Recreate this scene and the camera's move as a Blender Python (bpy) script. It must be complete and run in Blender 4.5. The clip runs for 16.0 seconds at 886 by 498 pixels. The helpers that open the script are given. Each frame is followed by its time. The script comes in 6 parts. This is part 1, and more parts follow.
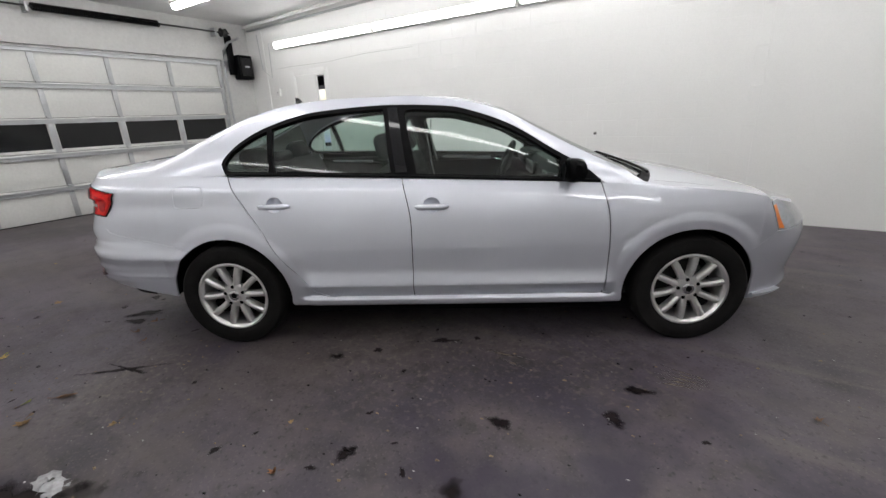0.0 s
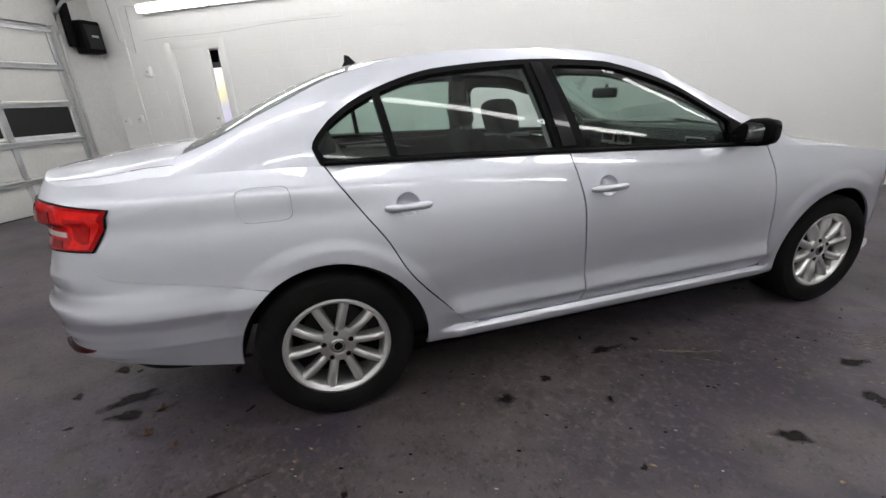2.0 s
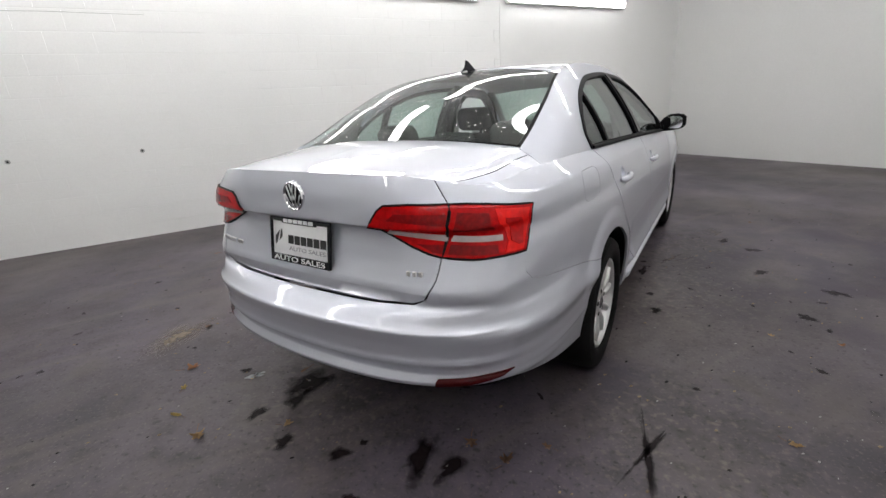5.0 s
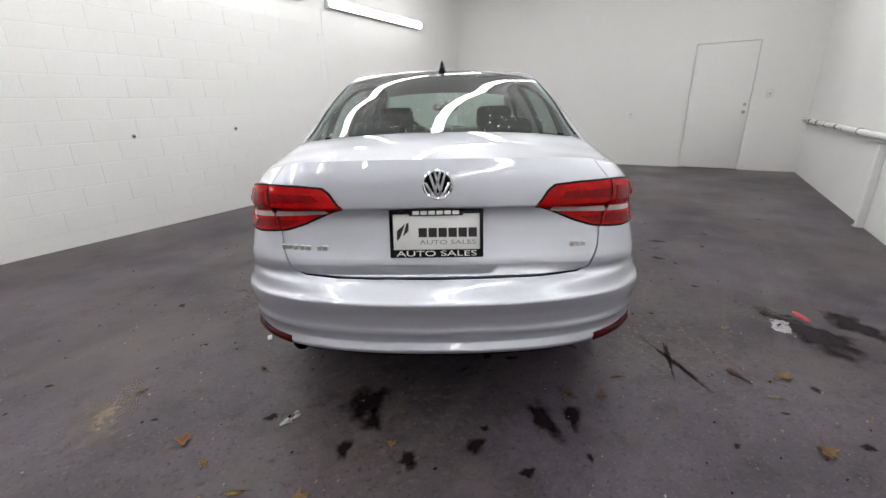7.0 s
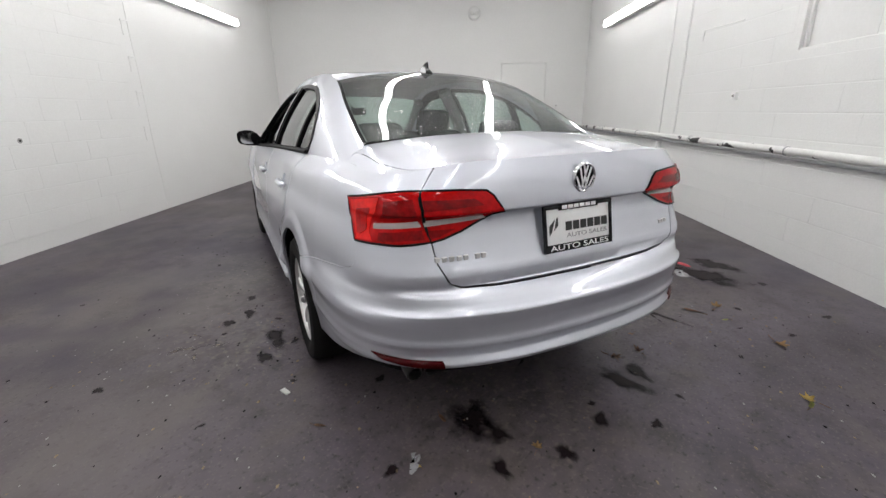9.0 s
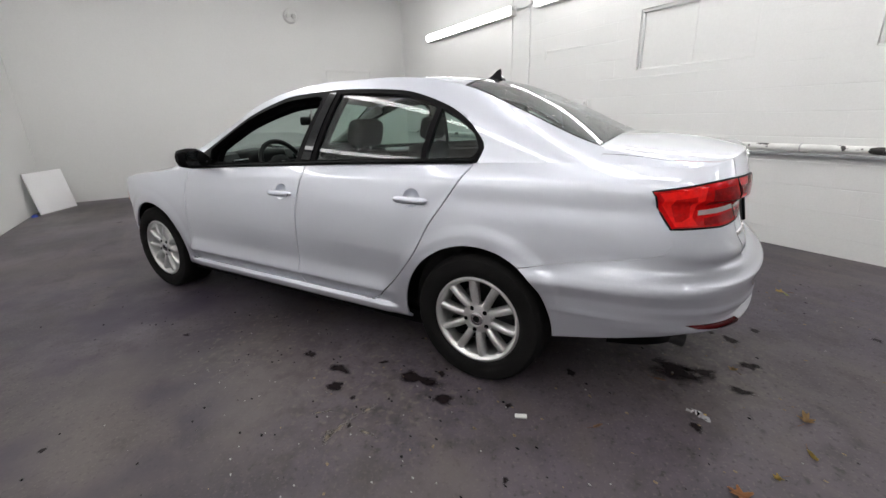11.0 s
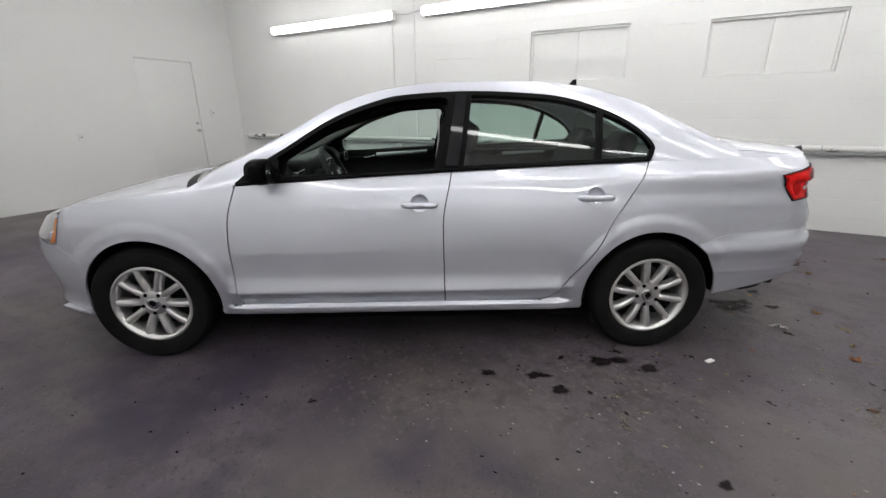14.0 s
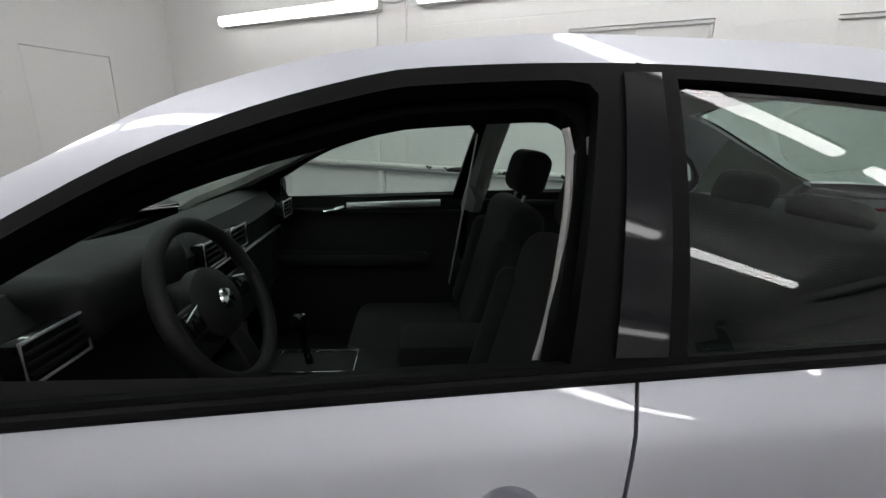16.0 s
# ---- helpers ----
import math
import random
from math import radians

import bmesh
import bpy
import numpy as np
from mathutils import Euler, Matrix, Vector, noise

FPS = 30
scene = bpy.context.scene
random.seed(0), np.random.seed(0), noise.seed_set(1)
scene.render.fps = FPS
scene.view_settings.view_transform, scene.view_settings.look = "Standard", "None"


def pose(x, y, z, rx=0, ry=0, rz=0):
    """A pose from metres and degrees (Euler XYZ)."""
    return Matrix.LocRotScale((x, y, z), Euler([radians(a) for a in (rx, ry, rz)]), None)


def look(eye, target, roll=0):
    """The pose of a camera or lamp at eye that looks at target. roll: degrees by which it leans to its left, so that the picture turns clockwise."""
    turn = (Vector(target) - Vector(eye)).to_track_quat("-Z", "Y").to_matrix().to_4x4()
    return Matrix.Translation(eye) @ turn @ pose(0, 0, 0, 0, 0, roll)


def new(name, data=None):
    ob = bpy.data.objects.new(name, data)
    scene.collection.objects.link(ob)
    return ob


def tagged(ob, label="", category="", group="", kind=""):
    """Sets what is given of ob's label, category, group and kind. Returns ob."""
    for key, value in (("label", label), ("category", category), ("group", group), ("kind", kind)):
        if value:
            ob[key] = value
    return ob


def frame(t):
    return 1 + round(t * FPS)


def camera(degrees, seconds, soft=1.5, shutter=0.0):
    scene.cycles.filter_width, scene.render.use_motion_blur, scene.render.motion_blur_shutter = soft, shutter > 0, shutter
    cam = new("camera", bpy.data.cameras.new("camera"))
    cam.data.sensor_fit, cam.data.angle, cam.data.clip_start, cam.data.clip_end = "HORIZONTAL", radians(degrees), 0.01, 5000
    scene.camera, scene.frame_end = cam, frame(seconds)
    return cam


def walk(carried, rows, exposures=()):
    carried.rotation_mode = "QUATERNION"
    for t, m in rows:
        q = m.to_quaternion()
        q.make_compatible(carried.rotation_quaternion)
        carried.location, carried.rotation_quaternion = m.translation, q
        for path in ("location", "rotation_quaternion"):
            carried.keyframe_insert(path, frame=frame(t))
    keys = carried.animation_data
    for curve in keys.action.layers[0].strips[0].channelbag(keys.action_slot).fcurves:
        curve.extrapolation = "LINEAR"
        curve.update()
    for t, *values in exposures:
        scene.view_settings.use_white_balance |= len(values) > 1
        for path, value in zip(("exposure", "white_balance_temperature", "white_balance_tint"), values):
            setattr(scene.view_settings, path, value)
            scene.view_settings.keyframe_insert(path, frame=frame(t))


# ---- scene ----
cam = camera(93.1, 16.0)
PATH = [
    (0, (1.585, -2.629, 1.3), (0.546, -1.033, 0.69), -2.4),
    (0.5, (1.245, -2.679, 1.27), (0.303, -1.025, 0.655), -2.1),
    (1, (0.844, -2.642, 1.266), (0.059, -0.931, 0.591), -2.7),
    (1.5, (0.423, -2.656, 1.243), (-0.185, -0.886, 0.538), -2.8),
    (2, (0.025, -2.678, 1.226), (-0.426, -0.851, 0.548), -3.3),
    (2.5, (-0.385, -2.703, 1.222), (-0.645, -0.852, 0.512), -3.4),
    (3, (-0.781, -2.794, 1.214), (-0.765, -0.916, 0.527), -3.0),
    (3.5, (-1.118, -2.772, 1.207), (-0.905, -0.896, 0.546), -2.3),
    (4, (-1.455, -2.716, 1.227), (-0.991, -0.905, 0.517), -4.4),
    (4.5, (-1.871, -2.699, 1.23), (-1.176, -0.956, 0.539), -5.6),
    (4.7, (-2.014, -2.677, 1.24), (-1.265, -0.948, 0.568), -4.9),
    (6.8, (-3.122, -1.929, 1.213), (-1.527, -0.9, 0.583), -1.5),
    (7, (-3.174, -1.834, 1.221), (-1.548, -0.868, 0.57), -1.3),
    (7.5, (-3.306, -1.675, 1.224), (-1.602, -0.81, 0.636), -0.1),
    (8, (-3.49, -1.452, 1.225), (-1.686, -0.817, 0.64), 0.6),
    (8.2, (-3.533, -1.323, 1.209), (-1.7, -0.789, 0.615), 0.4),
    (10.5, (-3.131, 0.64, 1.192), (-1.4, -0.132, 0.555), -1.7),
    (11, (-2.998, 1.071, 1.221), (-1.353, 0.112, 0.608), -1.8),
    (11.5, (-2.772, 1.463, 1.242), (-1.229, 0.331, 0.66), -2.5),
    (12, (-2.542, 1.873, 1.221), (-1.15, 0.553, 0.656), -2.0),
    (12.5, (-2.302, 2.157, 1.219), (-1.019, 0.728, 0.663), -2.5),
    (13, (-2.03, 2.359, 1.244), (-0.912, 0.801, 0.675), -3.2),
    (13.5, (-1.76, 2.525, 1.251), (-0.738, 0.893, 0.713), -2.8),
    (14, (-1.568, 2.417, 1.263), (-0.666, 0.744, 0.641), -0.6),
    (14.5, (-1.304, 2.092, 1.285), (-0.353, 0.415, 0.754), -0.2),
    (15, (-0.991, 1.742, 1.272), (-0.104, 0.02, 0.775), 2.3),
    (15.5, (-0.752, 1.391, 1.278), (0.107, -0.349, 0.791), 0.1),
    (16, (-0.576, 1.037, 1.259), (0.238, -0.709, 0.723), 1.4),
]
walk(cam, [(t, look(e, g, r)) for t, e, g, r in PATH], exposures=[(0, -0.10), (4.5, -0.06), (7.5, 0.04), (11, -0.03), (14, -0.06), (15.0, -0.18), (15.5, -0.38), (16, -0.40)])

from mathutils.geometry import delaunay_2d_cdt

# ---- world and light ----
world = bpy.data.worlds.new("world")
scene.world = world
world.use_nodes = True
sky = world.node_tree.nodes.new("ShaderNodeTexSky")
sky.sky_type, sky.sun_disc = "NISHITA", False
sky.dust_density = 6.0
sky.sun_elevation, sky.sun_rotation = radians(35), radians(120)
world.node_tree.links.new(sky.outputs[0], world.node_tree.nodes["Background"].inputs[0])
world.node_tree.nodes["Background"].inputs[1].default_value = 0.1
TUBE_POWER = 11.0
CEILING_POWER = 15.5


# ---- materials ----
def material(name, color, rough=0.5, metal=0.0, vary=0.08, scale=3.0, fine=60.0, bump=0.05, coat=0.0, spec=0.5, placed=False):
    """A procedural surface: base colour varied at two scales, with fine relief."""
    m = bpy.data.materials.new(name)
    m.use_nodes = True
    nt = m.node_tree
    b = nt.nodes["Principled BSDF"]
    b.inputs["Roughness"].default_value = rough
    b.inputs["Metallic"].default_value = metal
    b.inputs["Coat Weight"].default_value = coat
    b.inputs["Coat Roughness"].default_value = 0.02
    b.inputs["Coat IOR"].default_value = 1.75
    b.inputs["Specular IOR Level"].default_value = spec
    co = nt.nodes.new("ShaderNodeNewGeometry" if placed else "ShaderNodeTexCoord")
    big, small = nt.nodes.new("ShaderNodeTexNoise"), nt.nodes.new("ShaderNodeTexNoise")
    for n, sc in ((big, scale), (small, fine)):
        n.inputs["Scale"].default_value = sc
        n.inputs["Detail"].default_value = 5
        nt.links.new(co.outputs["Position" if placed else "Object"], n.inputs["Vector"])
    add = nt.nodes.new("ShaderNodeMath")
    add.operation = "ADD"
    nt.links.new(big.outputs["Fac"], add.inputs[0])
    nt.links.new(small.outputs["Fac"], add.inputs[1])
    ramp = nt.nodes.new("ShaderNodeMapRange")
    ramp.inputs["From Min"].default_value, ramp.inputs["From Max"].default_value = 0.7, 1.3
    ramp.inputs["To Min"].default_value, ramp.inputs["To Max"].default_value = 1 - vary, 1 + vary
    nt.links.new(add.outputs[0], ramp.inputs["Value"])
    mul = nt.nodes.new("ShaderNodeMix")
    mul.data_type, mul.blend_type = "RGBA", "MULTIPLY"
    mul.inputs["Factor"].default_value = 1.0
    mul.inputs["A"].default_value = (*color, 1)
    nt.links.new(ramp.outputs["Result"], mul.inputs["B"])
    nt.links.new(mul.outputs["Result"], b.inputs["Base Color"])
    if bump:
        bu = nt.nodes.new("ShaderNodeBump")
        bu.inputs["Strength"].default_value = bump
        bu.inputs["Distance"].default_value = 0.004
        nt.links.new(small.outputs["Fac"], bu.inputs["Height"])
        nt.links.new(bu.outputs[0], b.inputs["Normal"])
    return m


def glass_material(name, tint, gloss=0.07):
    m = bpy.data.materials.new(name)
    m.use_nodes = True
    nt = m.node_tree
    out = nt.nodes["Material Output"]
    nt.nodes.remove(nt.nodes["Principled BSDF"])
    clear, shine, mix = nt.nodes.new("ShaderNodeBsdfTransparent"), nt.nodes.new("ShaderNodeBsdfGlossy"), nt.nodes.new("ShaderNodeMixShader")
    clear.inputs[0].default_value = (*tint, 1)
    shine.inputs["Roughness"].default_value = 0.01
    lw = nt.nodes.new("ShaderNodeLayerWeight")
    lw.inputs["Blend"].default_value = 0.5
    pw = nt.nodes.new("ShaderNodeMath")
    pw.operation = "POWER"
    pw.inputs[1].default_value = 4.0
    up = nt.nodes.new("ShaderNodeMath")
    up.operation = "MULTIPLY_ADD"
    up.inputs[1].default_value, up.inputs[2].default_value = 0.9, gloss
    nt.links.new(lw.outputs["Facing"], pw.inputs[0])
    nt.links.new(pw.outputs[0], up.inputs[0])
    nt.links.new(up.outputs[0], mix.inputs[0])
    nt.links.new(clear.outputs[0], mix.inputs[1])
    nt.links.new(shine.outputs[0], mix.inputs[2])
    nt.links.new(mix.outputs[0], out.inputs[0])
    return m


def glow_material(name, color, power):
    m = bpy.data.materials.new(name)
    m.use_nodes = True
    nt = m.node_tree
    e = nt.nodes.new("ShaderNodeEmission")
    e.inputs[0].default_value, e.inputs[1].default_value = (*color, 1), power
    nt.links.new(e.outputs[0], nt.nodes["Material Output"].inputs[0])
    return m


PAINT = material("silver_paint", (0.582, 0.60, 0.665), 0.42, 0.70, 0.015, 2, 900, 0.0, 1.0)
BLACK = material("black_plastic", (0.0035, 0.0035, 0.004), 0.45, 0, 0.2, 8, 300, 0.05, spec=0.06)
GLOSS_BLACK = material("gloss_black", (0.006, 0.006, 0.008), 0.05, 0, 0.1, 5, 100, 0.0, spec=0.28)
RUBBER = material("tyre_rubber", (0.010, 0.0095, 0.0095), 0.8, 0, 0.25, 12, 200, 0.1, spec=0.08)
ALLOY = material("alloy", (0.64, 0.635, 0.63), 0.33, 0.86, 0.08, 6, 200, 0.02)
DARK_METAL = material("dark_metal", (0.05, 0.05, 0.05), 0.5, 0.6, 0.3, 10, 100, 0.1)
CHROME = material("chrome", (0.8, 0.8, 0.82), 0.08, 1.0, 0.02, 5, 50, 0.0)
RED_LENS = material("red_lens", (0.42, 0.002, 0.003), 0.10, 0, 0.35, 14, 60, 0.1, 0.04, spec=0.2)
BRIGHT_RED = material("bright_red_lens", (0.74, 0.010, 0.008), 0.10, 0, 0.18, 14, 60, 0.1, 0.04, spec=0.2)
MID_RED = material("shaded_red_lens", (0.20, 0.002, 0.003), 0.10, 0, 0.35, 30, 90, 0.1, 0.04, spec=0.2)
MARKER_RED = material("marker_red_lens", (0.44, 0.004, 0.004), 0.10, 0, 0.25, 40, 90, 0.1, 0.04, spec=0.2)
HEAD_LENS = material("head_lens", (0.42, 0.44, 0.47), 0.12, 0.35, 0.3, 18, 90, 0.1, 1.0)
DARK_RED = material("dark_red_lens", (0.045, 0.002, 0.003), 0.12, 0, 0.15, 14, 90, 0.03, 0.0, spec=0.12)
CLEAR_LENS = material("clear_lens", (0.50, 0.38, 0.38), 0.15, 0.2, 0.1, 14, 90, 0.1, 1.0)
AMBER = material("amber_lens", (0.75, 0.20, 0.02), 0.15, 0, 0.1, 14, 90, 0.1, 1.0)
FABRIC = material("black_fabric", (0.009, 0.009, 0.0095), 0.9, 0, 0.25, 10, 500, 0.3)
TRIM_GREY = material("grey_trim", (0.30, 0.30, 0.29), 0.8, 0, 0.06, 6, 300, 0.1)
DASH = material("dash_plastic", (0.010, 0.010, 0.011), 0.55, 0, 0.15, 8, 600, 0.2, spec=0.3)
GLASS = glass_material("window_glass", (0.62, 0.74, 0.69), 0.055)
REAR_GLASS = glass_material("rear_glass", (0.68, 0.80, 0.75), 0.085)
WHITE_WALL = material("white_block_paint", (0.73, 0.73, 0.72), 0.55, 0, 0.03, 1.2, 70, 0.25, placed=True)
WHITE_PLASTER = material("white_plaster", (0.73, 0.73, 0.72), 0.6, 0, 0.025, 0.8, 40, 0.08, placed=True)
CEILING_PAINT = material("ceiling_paint", (0.72, 0.72, 0.71), 0.8, 0, 0.05, 1.0, 30, 0.1, placed=True)
def floor_material():
    """Dark grey-violet coating: dusty and brown patches, pale scuffs, glossy damp areas."""
    m = material("floor_coating", (0.080, 0.067, 0.086), 0.45, 0, 0.22, 0.9, 14, 0.10, spec=0.28, placed=True)
    nt = m.node_tree
    b = nt.nodes["Principled BSDF"]
    geo = nt.nodes.new("ShaderNodeNewGeometry")

    def field(scale, lo, hi, detail=6, stretch=(1, 1, 1), distortion=0.0):
        mp = nt.nodes.new("ShaderNodeMapping")
        mp.inputs["Scale"].default_value = stretch
        mp.inputs["Rotation"].default_value = (0, 0, 0.6)
        n = nt.nodes.new("ShaderNodeTexNoise")
        n.inputs["Scale"].default_value, n.inputs["Detail"].default_value, n.inputs["Distortion"].default_value = scale, detail, distortion
        r = nt.nodes.new("ShaderNodeMapRange")
        r.interpolation_type = "SMOOTHSTEP"
        r.inputs["From Min"].default_value, r.inputs["From Max"].default_value = lo, hi
        nt.links.new(geo.outputs["Position"], mp.inputs["Vector"])
        nt.links.new(mp.outputs["Vector"], n.inputs["Vector"])
        nt.links.new(n.outputs["Fac"], r.inputs["Value"])
        return r.outputs["Result"]

    def blend(fac, color, strength):
        k = nt.nodes.new("ShaderNodeMath")
        k.operation = "MULTIPLY"
        k.inputs[1].default_value = strength
        nt.links.new(fac, k.inputs[0])
        x = nt.nodes.new("ShaderNodeMix")
        x.data_type = "RGBA"
        x.inputs["B"].default_value = (*color, 1)
        src = b.inputs["Base Color"].links[0].from_socket
        nt.links.new(k.outputs[0], x.inputs["Factor"])
        nt.links.new(src, x.inputs["A"])
        nt.links.new(x.outputs["Result"], b.inputs["Base Color"])

    def dirt(cx, cy, r, noise):
        """An uneven dirty area round a spot: fades out at r."""
        d = nt.nodes.new("ShaderNodeVectorMath")
        d.operation = "DISTANCE"
        d.inputs[1].default_value = (cx, cy, 0)
        k = nt.nodes.new("ShaderNodeMapRange")
        k.interpolation_type = "SMOOTHSTEP"
        k.inputs["From Min"].default_value, k.inputs["From Max"].default_value = r, 0.2 * r
        nt.links.new(geo.outputs["Position"], d.inputs[0])
        nt.links.new(d.outputs["Value"], k.inputs["Value"])
        x = nt.nodes.new("ShaderNodeMath")
        x.operation = "MULTIPLY"
        nt.links.new(k.outputs["Result"], x.inputs[0])
        nt.links.new(noise, x.inputs[1])
        return x.outputs[0]

    blend(field(0.5, 0.35, 0.70, 5), (0.090, 0.074, 0.067), 0.75)
    blend(field(1.2, 0.42, 0.76, 8), (0.030, 0.026, 0.034), 0.85)
    blend(field(6.0, 0.46, 0.78, 9), (0.030, 0.025, 0.025), 0.65)
    blend(field(2.6, 0.52, 0.78, 9, (0.22, 2.4, 1)), (0.13, 0.112, 0.098), 0.5)
    blend(field(34.0, 0.56, 0.78, 3), (0.12, 0.105, 0.095), 0.35)
    blend(field(22.0, 0.60, 0.74, 4), (0.022, 0.019, 0.019), 0.65)
    blend(field(75.0, 0.55, 0.70, 5), (0.155, 0.135, 0.125), 0.45)
    blend(field(48.0, 0.57, 0.70, 6), (0.018, 0.015, 0.016), 0.6)
    blend(field(3.4, 0.50, 0.72, 10, (1, 1, 1), 0.6), (0.105, 0.088, 0.080), 0.4)
    # damp dark areas, and two areas blended to a paler tone
    damp, pale_tone = field(2.2, 0.40, 0.66, 7), field(1.6, 0.30, 0.62, 6)
    for cx, cy, r in ((0.7, 2.0, 1.7), (2.0, -1.9, 1.6), (-0.2, -2.75, 0.9), (3.6, 0.6, 1.6), (0.35, 1.35, 0.8), (-0.55, 1.05, 0.7), (-1.5, 1.6, 1.0), (0.9, -1.6, 1.1), (1.7, -1.1, 1.1), (-0.6, 1.9, 1.1), (-0.9, -1.2, 0.8)):
        blend(dirt(cx, cy, r, damp), (0.032, 0.025, 0.042), 0.8)
    for cx, cy, r in ((-1.0, 1.15, 1.0), (-2.2, 0.6, 0.9)):
        blend(dirt(cx, cy, r, pale_tone), (0.115, 0.098, 0.094), 0.6)
    # trodden dirt where the doors open and the wheels stand
    clods, crumbs = field(11.0, 0.44, 0.70, 12), field(30.0, 0.52, 0.70, 9)
    for cx, cy, r in ((-1.35, 0.45, 0.9), (-0.5, 0.95, 0.7), (-1.9, -0.9, 0.8), (0.2, -1.0, 1.0), (1.1, -0.55, 0.8), (-0.9, -1.9, 0.7)):
        blend(dirt(cx, cy, r, clods), (0.026, 0.021, 0.020), 0.5)
        blend(dirt(cx, cy, r * 0.9, crumbs), (0.17, 0.145, 0.12), 0.5)
    wet = nt.nodes.new("ShaderNodeMapRange")
    wet.inputs["From Min"].default_value, wet.inputs["From Max"].default_value = 0.0, 1.0
    wet.inputs["To Min"].default_value, wet.inputs["To Max"].default_value = 0.50, 0.32
    nt.links.new(field(0.8, 0.30, 0.75, 4), wet.inputs["Value"])
    nt.links.new(wet.outputs["Result"], b.inputs["Roughness"])
    return m


FLOOR = floor_material()
def outside_material():
    """Over-bright daylight: white sky, yellow-green foliage, bluish ground, in soft patches."""
    m = glow_material("outside_daylight", (1, 1, 1), 1.6)
    nt = m.node_tree
    geo, sep, n = nt.nodes.new("ShaderNodeNewGeometry"), nt.nodes.new("ShaderNodeSeparateXYZ"), nt.nodes.new("ShaderNodeTexNoise")
    n.inputs["Scale"].default_value = 0.5
    k = nt.nodes.new("ShaderNodeMath")
    k.operation = "MULTIPLY_ADD"
    k.inputs[1].default_value, k.inputs[2].default_value = 3.0, -1.5
    s = nt.nodes.new("ShaderNodeMath")
    s.operation = "ADD"
    h = nt.nodes.new("ShaderNodeMapRange")
    h.inputs["From Min"].default_value, h.inputs["From Max"].default_value = -0.5, 5.0
    ramp = nt.nodes.new("ShaderNodeValToRGB")
    ramp.color_ramp.elements[0].color, ramp.color_ramp.elements[0].position = (0.42, 0.40, 0.62, 1), 0.15
    ramp.color_ramp.elements[1].color, ramp.color_ramp.elements[1].position = (0.95, 0.95, 1.0, 1), 0.75
    e = ramp.color_ramp.elements.new(0.42)
    e.color = (0.66, 0.63, 0.42, 1)
    nt.links.new(geo.outputs["Position"], sep.inputs[0])
    nt.links.new(geo.outputs["Position"], n.inputs["Vector"])
    nt.links.new(n.outputs["Fac"], k.inputs[0])
    nt.links.new(sep.outputs["Z"], s.inputs[0])
    nt.links.new(k.outputs[0], s.inputs[1])
    nt.links.new(s.outputs[0], h.inputs["Value"])
    nt.links.new(h.outputs["Result"], ramp.inputs["Fac"])
    nt.links.new(ramp.outputs["Color"], nt.nodes["Emission"].inputs[0])
    return m


OUTSIDE = outside_material()
WATER = glass_material("water_drop", (0.86, 0.90, 0.89), 0.5)
GATE_WHITE = material("gate_panel", (0.64, 0.64, 0.62), 0.45, 0, 0.06, 1.5, 30, 0.08, placed=True)
STEEL = material("galvanised_steel", (0.45, 0.46, 0.47), 0.4, 0.7, 0.12, 8, 60, 0.05)
TUBE = glow_material("tube_glow", (1.0, 0.99, 0.985), TUBE_POWER)
CEILING_TUBE = glow_material("ceiling_tube_glow", (1.0, 0.99, 0.985), CEILING_POWER)

# ---- mesh helpers ----
CAR_TURN = radians(29.3)


def mesh_object(name, verts, faces, mat, parent=None, label="", smooth=True, sharp=35):
    me = bpy.data.meshes.new(name)
    me.from_pydata([tuple(map(float, v)) for v in verts], [], faces)
    if smooth:
        me.polygons.foreach_set("use_smooth", [True] * len(me.polygons))
        me.set_sharp_from_angle(angle=radians(sharp))
    me.materials.append(mat)
    me.update()
    ob = new(name, me)
    if parent:
        ob.parent = parent
    return tagged(ob, label)


def part(name, bm, mat, parent=None, label="", smooth=True, sharp=35):
    me = bpy.data.meshes.new(name)
    bmesh.ops.recalc_face_normals(bm, faces=bm.faces[:])
    bm.to_mesh(me)
    bm.free()
    if smooth:
        me.polygons.foreach_set("use_smooth", [True] * len(me.polygons))
        me.set_sharp_from_angle(angle=radians(sharp))
    me.materials.append(mat)
    ob = new(name, me)
    if parent:
        ob.parent = parent
    return tagged(ob, label)


def empty(name, m=None):
    ob = new(name)
    ob.empty_display_size = 0.1
    if m is not None:
        ob.matrix_basis = m
    return ob


def add_box(bm, lo, hi, bevel=0.0, m=None, segments=2):
    made = bmesh.ops.create_cube(bm, size=1.0)["verts"]
    for v in made:
        v.co = Vector([lo[i] + (v.co[i] + 0.5) * (hi[i] - lo[i]) for i in range(3)])
    if bevel:
        edges = list({e for v in made for e in v.link_edges})
        made = bmesh.ops.bevel(bm, geom=edges, offset=bevel, segments=segments, affect="EDGES", profile=0.5)["verts"]
    if m is not None:
        bmesh.ops.transform(bm, matrix=m, verts=list(set(made)))


def box(lo, hi, bevel=0.0, m=None, segments=2):
    bm = bmesh.new()
    add_box(bm, lo, hi, bevel, m, segments)
    return bm


def add_lathe(bm, profile, m, steps=48):
    """Turns (radius, height) points round the local z axis."""
    rings = []
    for k in range(steps):
        a = 2 * math.pi * k / steps
        rings.append([bm.verts.new(m @ Vector((r * math.cos(a), r * math.sin(a), h))) for r, h in profile])
    for k in range(steps):
        p, q = rings[k], rings[(k + 1) % steps]
        for j in range(len(profile) - 1):
            bm.faces.new((p[j], q[j], q[j + 1], p[j + 1]))


